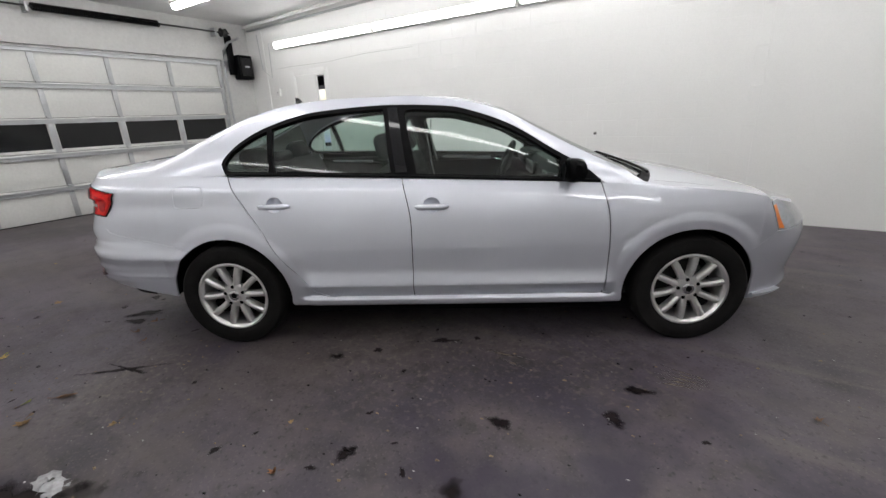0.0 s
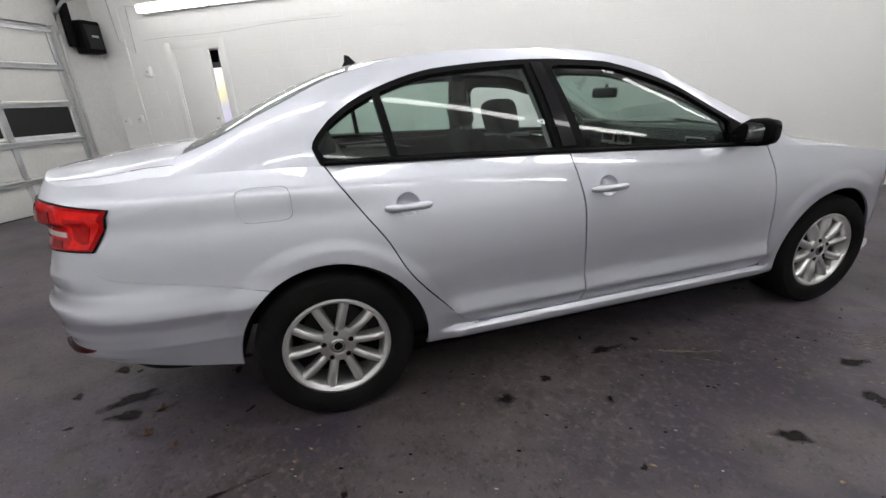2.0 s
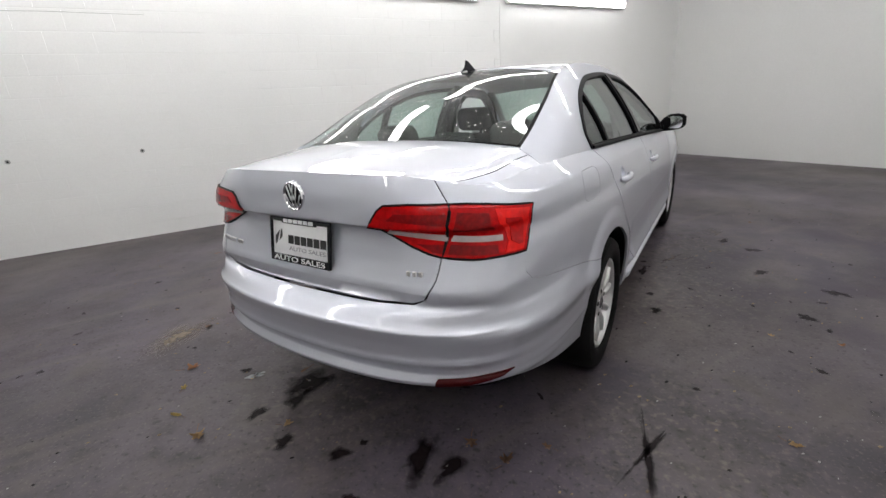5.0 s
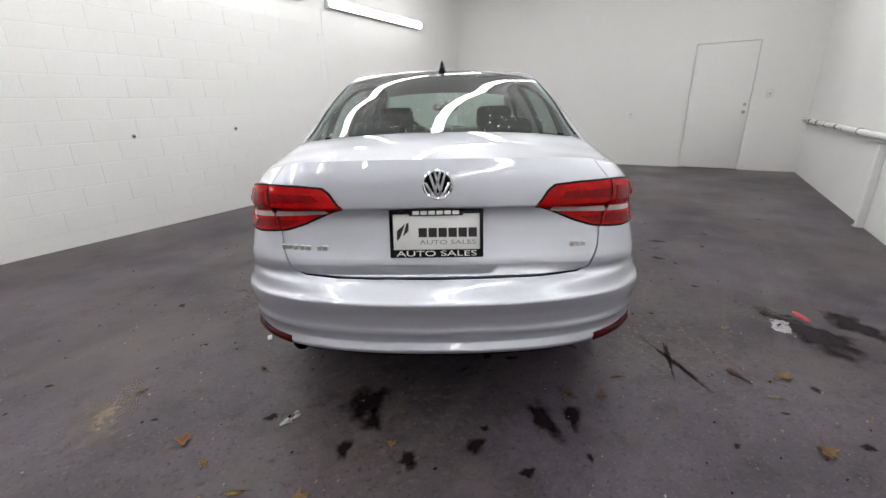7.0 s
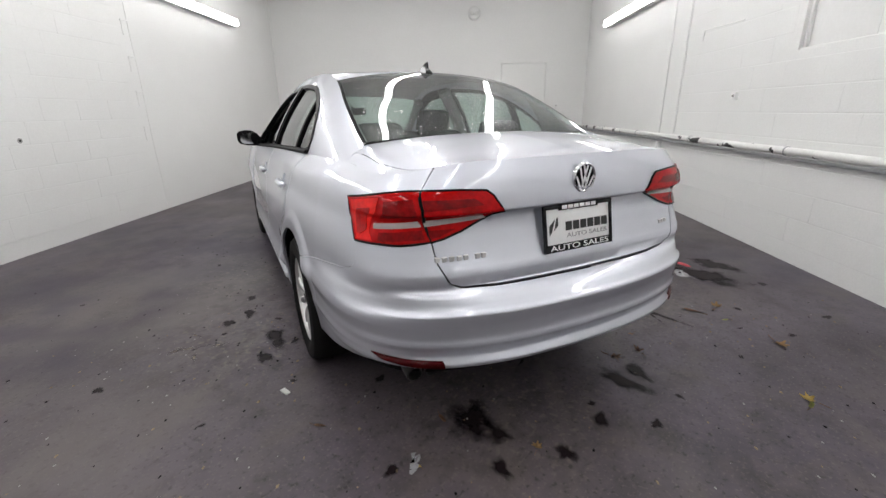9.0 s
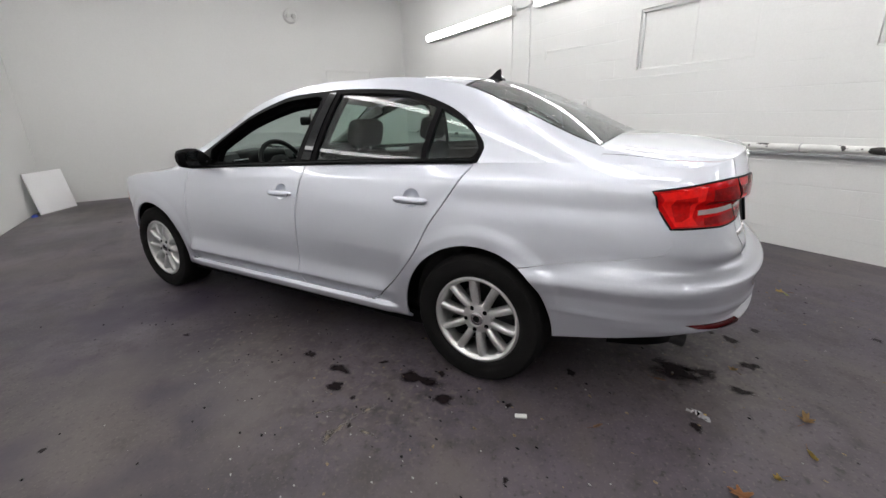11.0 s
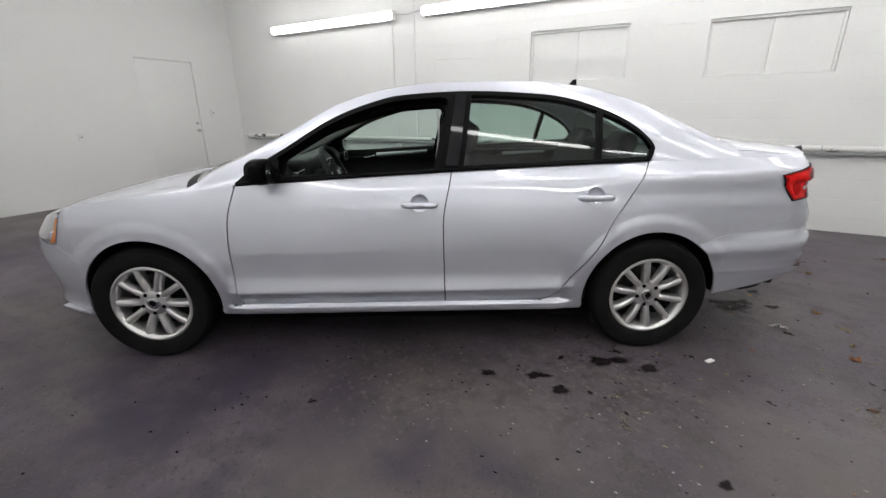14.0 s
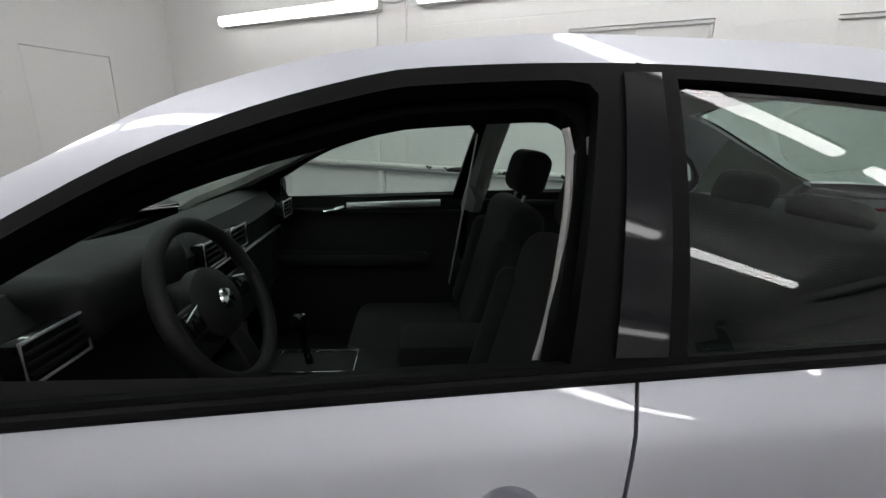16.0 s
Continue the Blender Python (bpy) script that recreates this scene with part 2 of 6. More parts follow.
def lathe(profile, m=Matrix(), steps=48):
    bm = bmesh.new()
    add_lathe(bm, profile, m, steps)
    return bm


def add_tube(bm, points, radius, steps=10, closed=False):
    pts = [Vector(p) for p in points]
    rings, n = [], len(pts)
    for i, p in enumerate(pts):
        a, b = pts[(i - 1) % n if closed or i else 0], pts[(i + 1) % n if closed or i < n - 1 else n - 1]
        d = (b - a).normalized()
        up = Vector((0, 0, 1)) if abs(d.z) < 0.9 else Vector((1, 0, 0))
        e1 = d.cross(up).normalized()
        e2 = d.cross(e1)
        r = radius[i] if isinstance(radius, (list, tuple)) else radius
        rings.append([bm.verts.new(p + r * (math.cos(2 * math.pi * k / steps) * e1 + math.sin(2 * math.pi * k / steps) * e2)) for k in range(steps)])
    for i in range(n if closed else n - 1):
        p, q = rings[i], rings[(i + 1) % n]
        for k in range(steps):
            bm.faces.new((p[k], p[(k + 1) % steps], q[(k + 1) % steps], q[k]))
    if not closed:
        bm.faces.new(rings[0][::-1])
        bm.faces.new(rings[-1])


def tube(points, radius, steps=10, closed=False):
    bm = bmesh.new()
    add_tube(bm, points, radius, steps, closed)
    return bm


def curve(xs, ys):
    """A smooth curve through a few stations (monotone cubic)."""
    xs, ys = np.array(xs, float), np.array(ys, float)
    h, d = np.diff(xs), np.diff(ys) / np.diff(xs)
    m = np.zeros(len(xs))
    m[0], m[-1] = d[0], d[-1]
    for i in range(1, len(xs) - 1):
        m[i] = 0 if d[i - 1] * d[i] <= 0 else 3 * (h[i - 1] + h[i]) / ((2 * h[i] + h[i - 1]) / d[i - 1] + (h[i] + 2 * h[i - 1]) / d[i])

    xs, ys, h, m = xs.tolist(), ys.tolist(), h.tolist(), m.tolist()
    last = len(xs) - 2

    def f(x):
        x = min(max(float(x), xs[0]), xs[-1])
        i = 0
        while i < last and xs[i + 1] <= x:
            i += 1
        t = (x - xs[i]) / h[i]
        r = 1 - t
        return (1 + 2 * t) * r * r * ys[i] + t * r * r * h[i] * m[i] + t * t * (3 - 2 * t) * ys[i + 1] - t * t * r * h[i] * m[i + 1]
    return f


def sheet(name, fn, nu, nv, mat, parent, label="", thick=0.005, us=None, vs=None, inside=(0, 0, 0.6), sharp=40):
    """A curved panel: fn(u, v) for u, v in 0..1, facing away from a point inside, with a folded thickness."""
    us = us if us is not None else np.linspace(0, 1, nu + 1)
    vs = vs if vs is not None else np.linspace(0, 1, nv + 1)
    verts = [fn(u, v) for u in us for v in vs]
    n = len(vs)
    faces = [(i * n + j, i * n + j + 1, (i + 1) * n + j + 1, (i + 1) * n + j) for i in range(len(us) - 1) for j in range(n - 1)]
    a = np.array(verts, float)
    q = a[np.array(faces)]
    nor = np.cross(q[:, 2] - q[:, 0], q[:, 3] - q[:, 1])
    if np.sum(nor * (q.mean(1) - np.array(inside))) < 0:
        faces = [f[::-1] for f in faces]
    ob = mesh_object(name, verts, faces, mat, parent, label, sharp=sharp)
    if thick:
        s = ob.modifiers.new("fold", "SOLIDIFY")
        s.thickness, s.offset = thick, -1
        e = ob.modifiers.new("edges", "EDGE_SPLIT")
        e.split_angle = radians(50)
    return ob

# ---- room and things ----
# ---- the room ----
WEST, EAST, SOUTH, NORTH = -6.7, 6.057, -3.362, 3.168
ceiling_z = lambda x: 3.14 + 0.38 * (x - WEST) / (EAST - WEST)


def structure(name, bm, mat, label, category, parent=None):
    return tagged(part(name, bm, mat, parent, smooth=False), label, category, kind="structure")


floor = structure("floor", box((WEST - 0.6, SOUTH - 0.25, -0.15), (EAST + 0.2, NORTH + 0.25, 0.0)), FLOOR, "dark coated concrete floor, scuffed, stained and wet in places", "floor")
bm = bmesh.new()
low = [bm.verts.new((x, y, ceiling_z(x))) for x, y in ((WEST - 0.3, SOUTH - 0.2), (EAST + 0.2, SOUTH - 0.2), (EAST + 0.2, NORTH + 0.2), (WEST - 0.3, NORTH + 0.2))]
high = [bm.verts.new(v.co + Vector((0, 0, 0.15))) for v in low]
bm.faces.new(low[::-1])
bm.faces.new(high)
for k in range(4):
    bm.faces.new((low[k], low[(k + 1) % 4], high[(k + 1) % 4], high[k]))
structure("ceiling", bm, CEILING_PAINT, "white painted low ceiling, slightly sloping", "ceiling")

# east wall with its door
D0, D1, DH = -2.535, -1.605, 2.12
bm = bmesh.new()
for lo, hi in (((EAST, SOUTH, 0), (EAST + 0.15, D0, 3.6)), ((EAST, D1, 0), (EAST + 0.15, NORTH, 3.6)), ((EAST, D0, DH), (EAST + 0.15, D1, 3.6))):
    add_box(bm, lo, hi)
structure("wall_east", bm, WHITE_PLASTER, "white painted smooth plaster wall", "wall")
door = empty("door_1")
part("leaf", box((EAST + 0.012, D0 + 0.006, 0.012), (EAST + 0.055, D1 - 0.006, DH - 0.006), 0.003), WHITE_PLASTER, door)
part("jamb", box((EAST + 0.06, D0, 0), (EAST + 0.14, D1, DH)), WHITE_PLASTER, door, smooth=False)
part("threshold", box((EAST - 0.004, D0 + 0.004, 0.0), (EAST + 0.05, D1 - 0.004, 0.010)), DARK_METAL, door)
part("door_knob", lathe([(0.0, -0.055), (0.018, -0.053), (0.026, -0.042), (0.024, -0.030), (0.012, -0.022), (0.012, -0.006), (0.03, -0.004), (0.03, 0.0)], Matrix.Translation((EAST + 0.012, D0 + 0.07, 0.985)) @ Matrix.Rotation(radians(90), 4, "Y"), 24), STEEL, door, "brushed steel knob")
part("deadbolt", lathe([(0.0, -0.018), (0.022, -0.016), (0.026, 0.0)], Matrix.Translation((EAST + 0.012, D0 + 0.07, 1.11)) @ Matrix.Rotation(radians(90), 4, "Y"), 20), STEEL, door)
for z in (0.6, 1.0, 1.42):
    part("door_panel_bead", box((EAST + 0.009, D0 + 0.16, z), (EAST + 0.014, D1 - 0.16, z + 0.012), 0.001, None, 1), WHITE_PLASTER, door)
tagged(door, "closed flush door painted white like the wall, steel knob", "door", kind="structure")

# south wall with two blocked-up window openings
WINDOWS = ((-0.94, 0.235, 1.615, 2.215), (-2.87, -1.735, 1.60, 2.175))
SMOOTH_X = 2.60


def wall_with_openings(x0, x1, y0, y1, openings, top=3.6):
    bm = bmesh.new()
    xs = x0
    for a, b, lo, hi in sorted(openings):
        add_box(bm, (xs, y0, 0), (a, y1, top))
        if lo > 0:
            add_box(bm, (a, y0, 0), (b, y1, lo))
        add_box(bm, (a, y0, hi), (b, y1, top))
        xs = b
    add_box(bm, (xs, y0, 0), (x1, y1, top))
    return bm


wall_south = structure("wall_south", wall_with_openings(WEST - 0.3, EAST + 0.2, SOUTH - 0.2, SOUTH, WINDOWS), WHITE_WALL, "white painted concrete block wall with two blocked-up windows", "wall")
for i, (a, b, lo, hi) in enumerate(WINDOWS):
    w = empty("window_%d" % (i + 1))
    part("infill_panel", box((a, SOUTH - 0.16, lo), ((a + b) / 2 - 0.0012, SOUTH - 0.055, hi), 0.003), WHITE_PLASTER, w)
    part("infill_panel", box(((a + b) / 2 + 0.0012, SOUTH - 0.16, lo), (b, SOUTH - 0.055, hi), 0.003), WHITE_PLASTER, w)
    part("window_frame", box((a + 0.002, SOUTH - 0.055, hi - 0.03), (b - 0.002, SOUTH - 0.02, hi - 0.002), 0.004), WHITE_PLASTER, w)
    part("window_sill", box((a + 0.002, SOUTH - 0.054, lo + 0.002), (b - 0.002, SOUTH - 0.012, lo + 0.016), 0.004), WHITE_PLASTER, w)
    for x in (a + 0.002, b - 0.026):
        part("window_frame", box((x, SOUTH - 0.055, lo + 0.018), (x + 0.024, SOUTH - 0.03, hi - 0.032), 0.003), WHITE_PLASTER, w)
    tagged(w, "blocked-up window opening, boards painted white", "window", kind="structure")

# north wall with the side door standing ajar
N0, N1, NH = -5.42, -4.59, 2.11
wall_north = structure("wall_north", wall_with_openings(WEST - 0.3, EAST + 0.2, NORTH, NORTH + 0.2, [(N0, N1, 0, NH)]), WHITE_WALL, "white painted concrete block wall, smooth toward the end", "wall")
door = empty("door_2")
swing = Matrix.Translation((N0 + 0.03, NORTH + 0.01, 0)) @ Matrix.Rotation(radians(-11), 4, "Z")
part("leaf", box((0, 0, 0.03), (0.70, 0.045, NH - 0.03), 0.004, swing), WHITE_PLASTER, door, "white door leaf with scuffs")
part("door_handle", lathe([(0.0, -0.05), (0.024, -0.045), (0.026, -0.03), (0.012, -0.02), (0.012, 0.0)], swing @ Matrix.Translation((0.64, 0, 0.98)) @ Matrix.Rotation(radians(-90), 4, "X"), 20), STEEL, door)
part("deadbolt", lathe([(0.0, -0.018), (0.022, -0.016), (0.026, 0.0)], swing @ Matrix.Translation((0.64, 0, 1.12)) @ Matrix.Rotation(radians(-90), 4, "X"), 20), STEEL, door)
for x in (N0, N1 - 0.03):
    part("jamb", box((x, NORTH + 0.002, 0), (x + 0.03, NORTH + 0.19, NH), 0.003), WHITE_PLASTER, door)
part("jamb", box((N0 + 0.03, NORTH + 0.002, NH - 0.03), (N1 - 0.03, NORTH + 0.19, NH), 0.003), WHITE_PLASTER, door)
for lo, hi in (((N0 - 0.10, NORTH - 0.005, 0), (N0, NORTH - 0.001, NH + 0.10)), ((N1, NORTH - 0.005, 0), (N1 + 0.10, NORTH - 0.001, NH + 0.10)), ((N0, NORTH - 0.005, NH), (N1, NORTH - 0.001, NH + 0.10))):
    part("casing", box(lo, hi, 0.003), WHITE_PLASTER, door)
part("threshold", box((N0, NORTH + 0.02, 0), (N1, NORTH + 0.19, 0.018), 0.004), STEEL, door)
tagged(door, "white side door standing ajar with daylight in the gap", "door", kind="structure")
structure("ground", box((-16, NORTH + 0.26, -0.14), (6, NORTH + 14, -0.06)), material("outside_paving", (0.45, 0.46, 0.50), 0.8, 0, 0.15, 2, 30, 0.2), "pale paving outside the side door", "ground")
structure("fence", box((-5.98, NORTH + 2.0, -0.06), (-2.0, NORTH + 2.1, 2.8)), material("fence_wood", (0.05, 0.035, 0.032), 0.8, 0, 0.3, 3, 40, 0.2), "dark brown fence outside", "fence")
structure("awning", box((N0 - 0.6, NORTH + 0.22, 1.92), (N1 + 0.6, NORTH + 1.0, 2.20), 0.01), BLACK, "dark awning over the side door", "awning")
structure("backdrop", box((-30, NORTH + 13.0, -0.06), (4, NORTH + 13.2, 9.0)), OUTSIDE, "bright daylight, autumn trees and pale buildings outside", "backdrop")

# west wall: sectional garage door between masonry
G0, G1, GH = -3.06, 2.56, 2.47
bm = bmesh.new()
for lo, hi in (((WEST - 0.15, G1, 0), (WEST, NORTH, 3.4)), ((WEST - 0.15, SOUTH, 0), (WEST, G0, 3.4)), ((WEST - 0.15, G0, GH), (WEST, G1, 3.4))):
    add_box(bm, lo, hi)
# plaster with a greyer base colour than on the other white walls
structure("wall_west", bm, material("west_plaster", (0.54, 0.54, 0.53), 0.7, 0, 0.08, 1.1, 25, 0.1, placed=True), "white painted wall round the garage door", "wall")
gate = empty("garage_door")
SEC = GH / 5
BLACK_GLASS = material("dark_pane", (0.004, 0.004, 0.005), 0.12, 0, 0.1, 4, 50, 0.0)
stiles = [-3.0, -2.10, -1.19, -0.27, 0.65, 1.58, 2.50]
for k in range(5):
    z0, z1 = k * SEC + 0.003, (k + 1) * SEC - 0.003
    if k == 2:
        bm = bmesh.new()
        add_box(bm, (WEST - 0.10, G0, z0), (WEST - 0.06, G1, z0 + 0.045), 0.004)
        add_box(bm, (WEST - 0.10, G0, z1 - 0.045), (WEST - 0.06, G1, z1), 0.004)
        for y in stiles:
            add_box(bm, (WEST - 0.10, y - 0.05, z0 + 0.045), (WEST - 0.06, y + 0.05, z1 - 0.045), 0.004)
        part("window_section", bm, GATE_WHITE, gate)
        for a, b in zip(stiles, stiles[1:]):
            part("pane", box((WEST - 0.09, a + 0.05, z0 + 0.045), (WEST - 0.08, b - 0.05, z1 - 0.045)), BLACK_GLASS, gate, "black window pane", smooth=False)
    else:
        part("section", box((WEST - 0.10, G0, z0), (WEST - 0.06, G1, z1), 0.006), GATE_WHITE, gate)
    for zs in ((z1 - 0.05,) if k < 4 else (z1 - 0.06,)):
        bm = bmesh.new()
        add_box(bm, (WEST - 0.06, G0 + 0.02, zs - 0.03), (WEST - 0.015, G1 - 0.02, zs - 0.022))
        add_box(bm, (WEST - 0.06, G0 + 0.02, zs + 0.022), (WEST - 0.015, G1 - 0.02, zs + 0.03))
        add_box(bm, (WEST - 0.058, G0 + 0.02, zs - 0.022), (WEST - 0.050, G1 - 0.02, zs + 0.022))
        part("strut", bm, STEEL, gate, "galvanised stiffening strut", smooth=False)
    for y in stiles:
        part("stile", box((WEST - 0.058, y - 0.035, z0 + 0.01), (WEST - 0.042, y + 0.035, z1 - 0.085), 0.003), STEEL, gate)
        part("hinge", box((WEST - 0.045, y - 0.03, z1 - 0.012), (WEST - 0.012, y + 0.03, z1 + 0.02), 0.004), STEEL, gate)
part("bottom_seal", box((WEST - 0.10, G0, -0.0), (WEST - 0.055, G1, 0.012)), BLACK, gate)
for y in (G1 + 0.02, G0 - 0.02):
    part("track", tube([(WEST + 0.03, y, 0.02), (WEST + 0.03, y, 2.35), (WEST + 0.08, y, 2.62), (WEST + 0.25, y, 2.74), (WEST + 0.6, y, 2.78)], 0.022, 8), STEEL, gate, "galvanised door track")
tagged(gate, "closed white sectional garage door with dark window row", "garage door")
spring = empty("torsion_spring")
part("shaft", tube([(WEST + 0.14, -2.9, 2.93), (WEST + 0.14, 2.72, 2.93)], 0.014, 10), DARK_METAL, spring)
coil = [(WEST + 0.14 + 0.042 * math.cos(a), -0.15 + 1.62 * a / (2 * math.pi * 60), 2.93 + 0.042 * math.sin(a)) for a in np.linspace(0, 2 * math.pi * 60, 600)]
part("coil", tube(coil, 0.011, 5), BLACK, spring, "black coiled spring")
for y in (2.60, -2.8):
    part("drum", lathe([(0.0, -0.05), (0.075, -0.05), (0.075, -0.04), (0.06, -0.03), (0.06, 0.03), (0.078, 0.045), (0.0, 0.05)], Matrix.Translation((WEST + 0.14, y, 2.93)) @ Matrix.Rotation(radians(90), 4, "X"), 28), DARK_METAL, spring)
for y in (-0.2, 2.45):
    part("bearing_plate", box((WEST, y - 0.02, 2.86), (WEST + 0.16, y + 0.02, 3.0), 0.004), STEEL, spring)
tagged(spring, "black torsion spring on a steel shaft over the garage door", "spring")
opener = empty("door_opener")
part("case", box((WEST + 0.02, 2.76, 2.12), (WEST + 0.24, 3.06, 2.56), 0.03, segments=3), BLACK, opener)
part("cover", box((WEST + 0.235, 2.80, 2.18), (WEST + 0.265, 3.02, 2.50), 0.012), DASH, opener)
part("nameplate", box((WEST + 0.264, 2.86, 2.33), (WEST + 0.268, 2.96, 2.36)), STEEL, opener, smooth=False)
part("chain_guard", box((WEST + 0.06, 2.64, 2.20), (WEST + 0.12, 2.76, 2.90), 0.01), BLACK, opener)
tagged(opener, "black wall-mounted jackshaft garage door opener", "door opener")


def strip_light(x0, x1, y, z, hung=False):
    base = empty("strip_light")
    side = 1 if y > 0 else -1
    if hung:
        part("housing", box((x0, y - 0.06, z + 0.02), (x1, y + 0.06, min(ceiling_z(x0), ceiling_z(x1)) + 0.05), 0.006), GATE_WHITE, base)
    else:
        back = NORTH if side > 0 else SOUTH
        lip = y - side * 0.004
        part("housing", box((x0, min(lip, back), z - 0.064), (x1, max(lip, back), z + 0.070), 0.006), GATE_WHITE, base)
    for a, b in ((x0 + 0.008, (x0 + x1) / 2 - 0.006), ((x0 + x1) / 2 + 0.006, x1 - 0.008)):
        bm = bmesh.new()
        add_box(bm, (a, y - 0.05, z - 0.058), (b, y + 0.05, z + 0.058), 0.036, segments=3)
        part("diffuser", bm, CEILING_TUBE if hung else TUBE, base, "glowing wraparound diffuser")
    where = "ceiling-mounted" if hung else "wall-mounted"
    return tagged(base, where + " fluorescent strip light, lit, white diffuser", "strip light", "fluorescent strip lights")


for x0, x1 in ((-5.75, -3.33), (-3.28, -0.86), (-0.80, 1.50), (2.00, 4.45)):
    strip_light(x0, x1, NORTH - 0.085, 2.665)
for x0, x1 in ((2.29, 4.79), (-0.63, 1.80), (-3.1, -0.69), (-5.6, -3.16)):
    strip_light(x0, x1, SOUTH + 0.09, 2.60)
for y in (1.42, -0.10, -1.60):
    for x0 in (-5.9, -3.2, -0.5, 2.2):
        strip_light(x0, x0 + 2.4, y, ceiling_z(x0) - 0.08, True)


# ---- fittings on the walls ----
def cable(name, pts, r, mat, label, category):
    return tagged(part(name, tube(pts, r, 8), mat), label, category)


PIPE_PAINT = material("flaking_pipe_paint", (0.72, 0.72, 0.70), 0.5, 0, 0.05, 4, 40, 0.2)
nt = PIPE_PAINT.node_tree
chip = nt.nodes.new("ShaderNodeTexNoise")
chip.inputs["Scale"].default_value, chip.inputs["Detail"].default_value = 6.0, 6
step_node = nt.nodes.new("ShaderNodeMapRange")
step_node.inputs["From Min"].default_value, step_node.inputs["From Max"].default_value = 0.60, 0.62
pos = nt.nodes.new("ShaderNodeNewGeometry")
nt.links.new(pos.outputs["Position"], chip.inputs["Vector"])
nt.links.new(chip.outputs["Fac"], step_node.inputs["Value"])
rust = nt.nodes.new("ShaderNodeMix")
rust.data_type = "RGBA"
rust.inputs["B"].default_value = (0.02, 0.017, 0.016, 1)
base_in = nt.nodes["Principled BSDF"].inputs["Base Color"]
nt.links.new(base_in.links[0].from_socket, rust.inputs["A"])
nt.links.new(step_node.outputs["Result"], rust.inputs["Factor"])
nt.links.new(rust.outputs["Result"], base_in)

pipe = empty("wall_pipe")
part("pipe", tube([(x, SOUTH + 0.075, 0.865) for x in np.linspace(-6.3, 5.85, 30)], 0.030, 12), PIPE_PAINT, pipe, "white pipe with flaking paint")
part("rail", box((-6.3, SOUTH + 0.002, 0.795), (5.85, SOUTH + 0.055, 0.822), 0.004), STEEL, pipe, "thin steel ledge")
for x in np.arange(-5.8, 5.9, 1.45):
    part("bracket", box((x - 0.02, SOUTH + 0.002, 0.822), (x + 0.02, SOUTH + 0.075, 0.838), 0.003), PIPE_PAINT, pipe)
    part("clip", tube([(x, SOUTH + 0.075 + 0.033 * math.cos(a), 0.865 + 0.033 * math.sin(a)) for a in np.linspace(0, 2 * math.pi, 17)[:-1]], 0.005, 6, True), STEEL, pipe)
tagged(pipe, "white wall pipe with flaking paint on a steel ledge", "pipe")
post = empty("wall_post")
part("post", box((2.262, SOUTH + 0.002, 0.0), (2.326, SOUTH + 0.065, 0.79), 0.008), WHITE_PLASTER, post)
part("foot", box((2.252, SOUTH + 0.002, 0.0), (2.336, SOUTH + 0.075, 0.012), 0.003), WHITE_PLASTER, post)
tagged(post, "white square post under the wall pipe", "post")
cable("conduit", [(2.36, SOUTH + 0.012, 0.02), (2.36, SOUTH + 0.012, 3.3)], 0.008, WHITE_PLASTER, "thin white vertical conduit on the block wall", "conduit")
cable("conduit", [(1.98, SOUTH + 0.012, 0.90), (1.98, SOUTH + 0.012, 3.34)], 0.012, WHITE_PLASTER, "thin white vertical conduit on the block wall", "conduit")
cable("lamp_cable", [(2.30, SOUTH + 0.05, 2.62), (2.10, SOUTH + 0.02, 2.60), (1.90, SOUTH + 0.02, 2.63), (1.78, SOUTH + 0.05, 2.62)], 0.006, STEEL, "grey cable looping between strip lights", "cable")
cable("wall_batten", [(0.98, SOUTH + 0.004, 1.965), (1.64, SOUTH + 0.004, 1.985), (1.655, SOUTH + 0.004, 1.88)], 0.007, WHITE_PLASTER, "small white painted batten on the block wall", "batten")
cable("conduit", [(-6.6, NORTH - 0.03, 3.02), (-1.0, NORTH - 0.03, 3.10)], 0.02, STEEL, "grey conduit high on the wall", "conduit")
cable("conduit", [(-6.6, NORTH - 0.10, 3.08), (-4.2, NORTH - 0.16, 3.12), (0.5, NORTH - 0.18, 3.28)], 0.028, WHITE_PLASTER, "white pipe under the ceiling", "pipe")
cable("cable", [(-6.35, NORTH - 0.01, 2.95), (-6.30, NORTH - 0.01, 2.3), (-6.05, NORTH - 0.01, 2.12), (-6.02, NORTH - 0.01, 2.75), (-5.75, NORTH - 0.04, 2.70)], 0.007, STEEL, "grey cable draped on the wall", "cable")
cable("conduit", [(-6.20, NORTH - 0.012, 0.05), (-6.20, NORTH - 0.012, 2.98)], 0.012, WHITE_PLASTER, "thin white vertical conduit near the garage door", "conduit")


def wall_box(x, y, z, w, h, d, face, label, category="switch"):
    base = empty("wall_box")
    lo, hi = {"n": ((x - w / 2, y - d, z - h / 2), (x + w / 2, y, z + h / 2)), "e": ((x - d, y - w / 2, z - h / 2), (x, y + w / 2, z + h / 2)), "s": ((x - w / 2, y, z - h / 2), (x + w / 2, y + d, z + h / 2))}[face]
    part("plate", box(lo, hi, min(d, 0.01) * 0.5), WHITE_PLASTER, base)
    c = Vector(((lo[0] + hi[0]) / 2, (lo[1] + hi[1]) / 2, z))
    n = {"n": Vector((0, -d / 2, 0)), "e": Vector((-d / 2, 0, 0)), "s": Vector((0, d / 2, 0))}[face]
    c += n
    s = Vector([0.012 if n[i] == 0 else 0.006 for i in range(3)])
    part("button", box(tuple(c - s), tuple(c + s), 0.003), TRIM_GREY, base)
    return tagged(base, label, category)


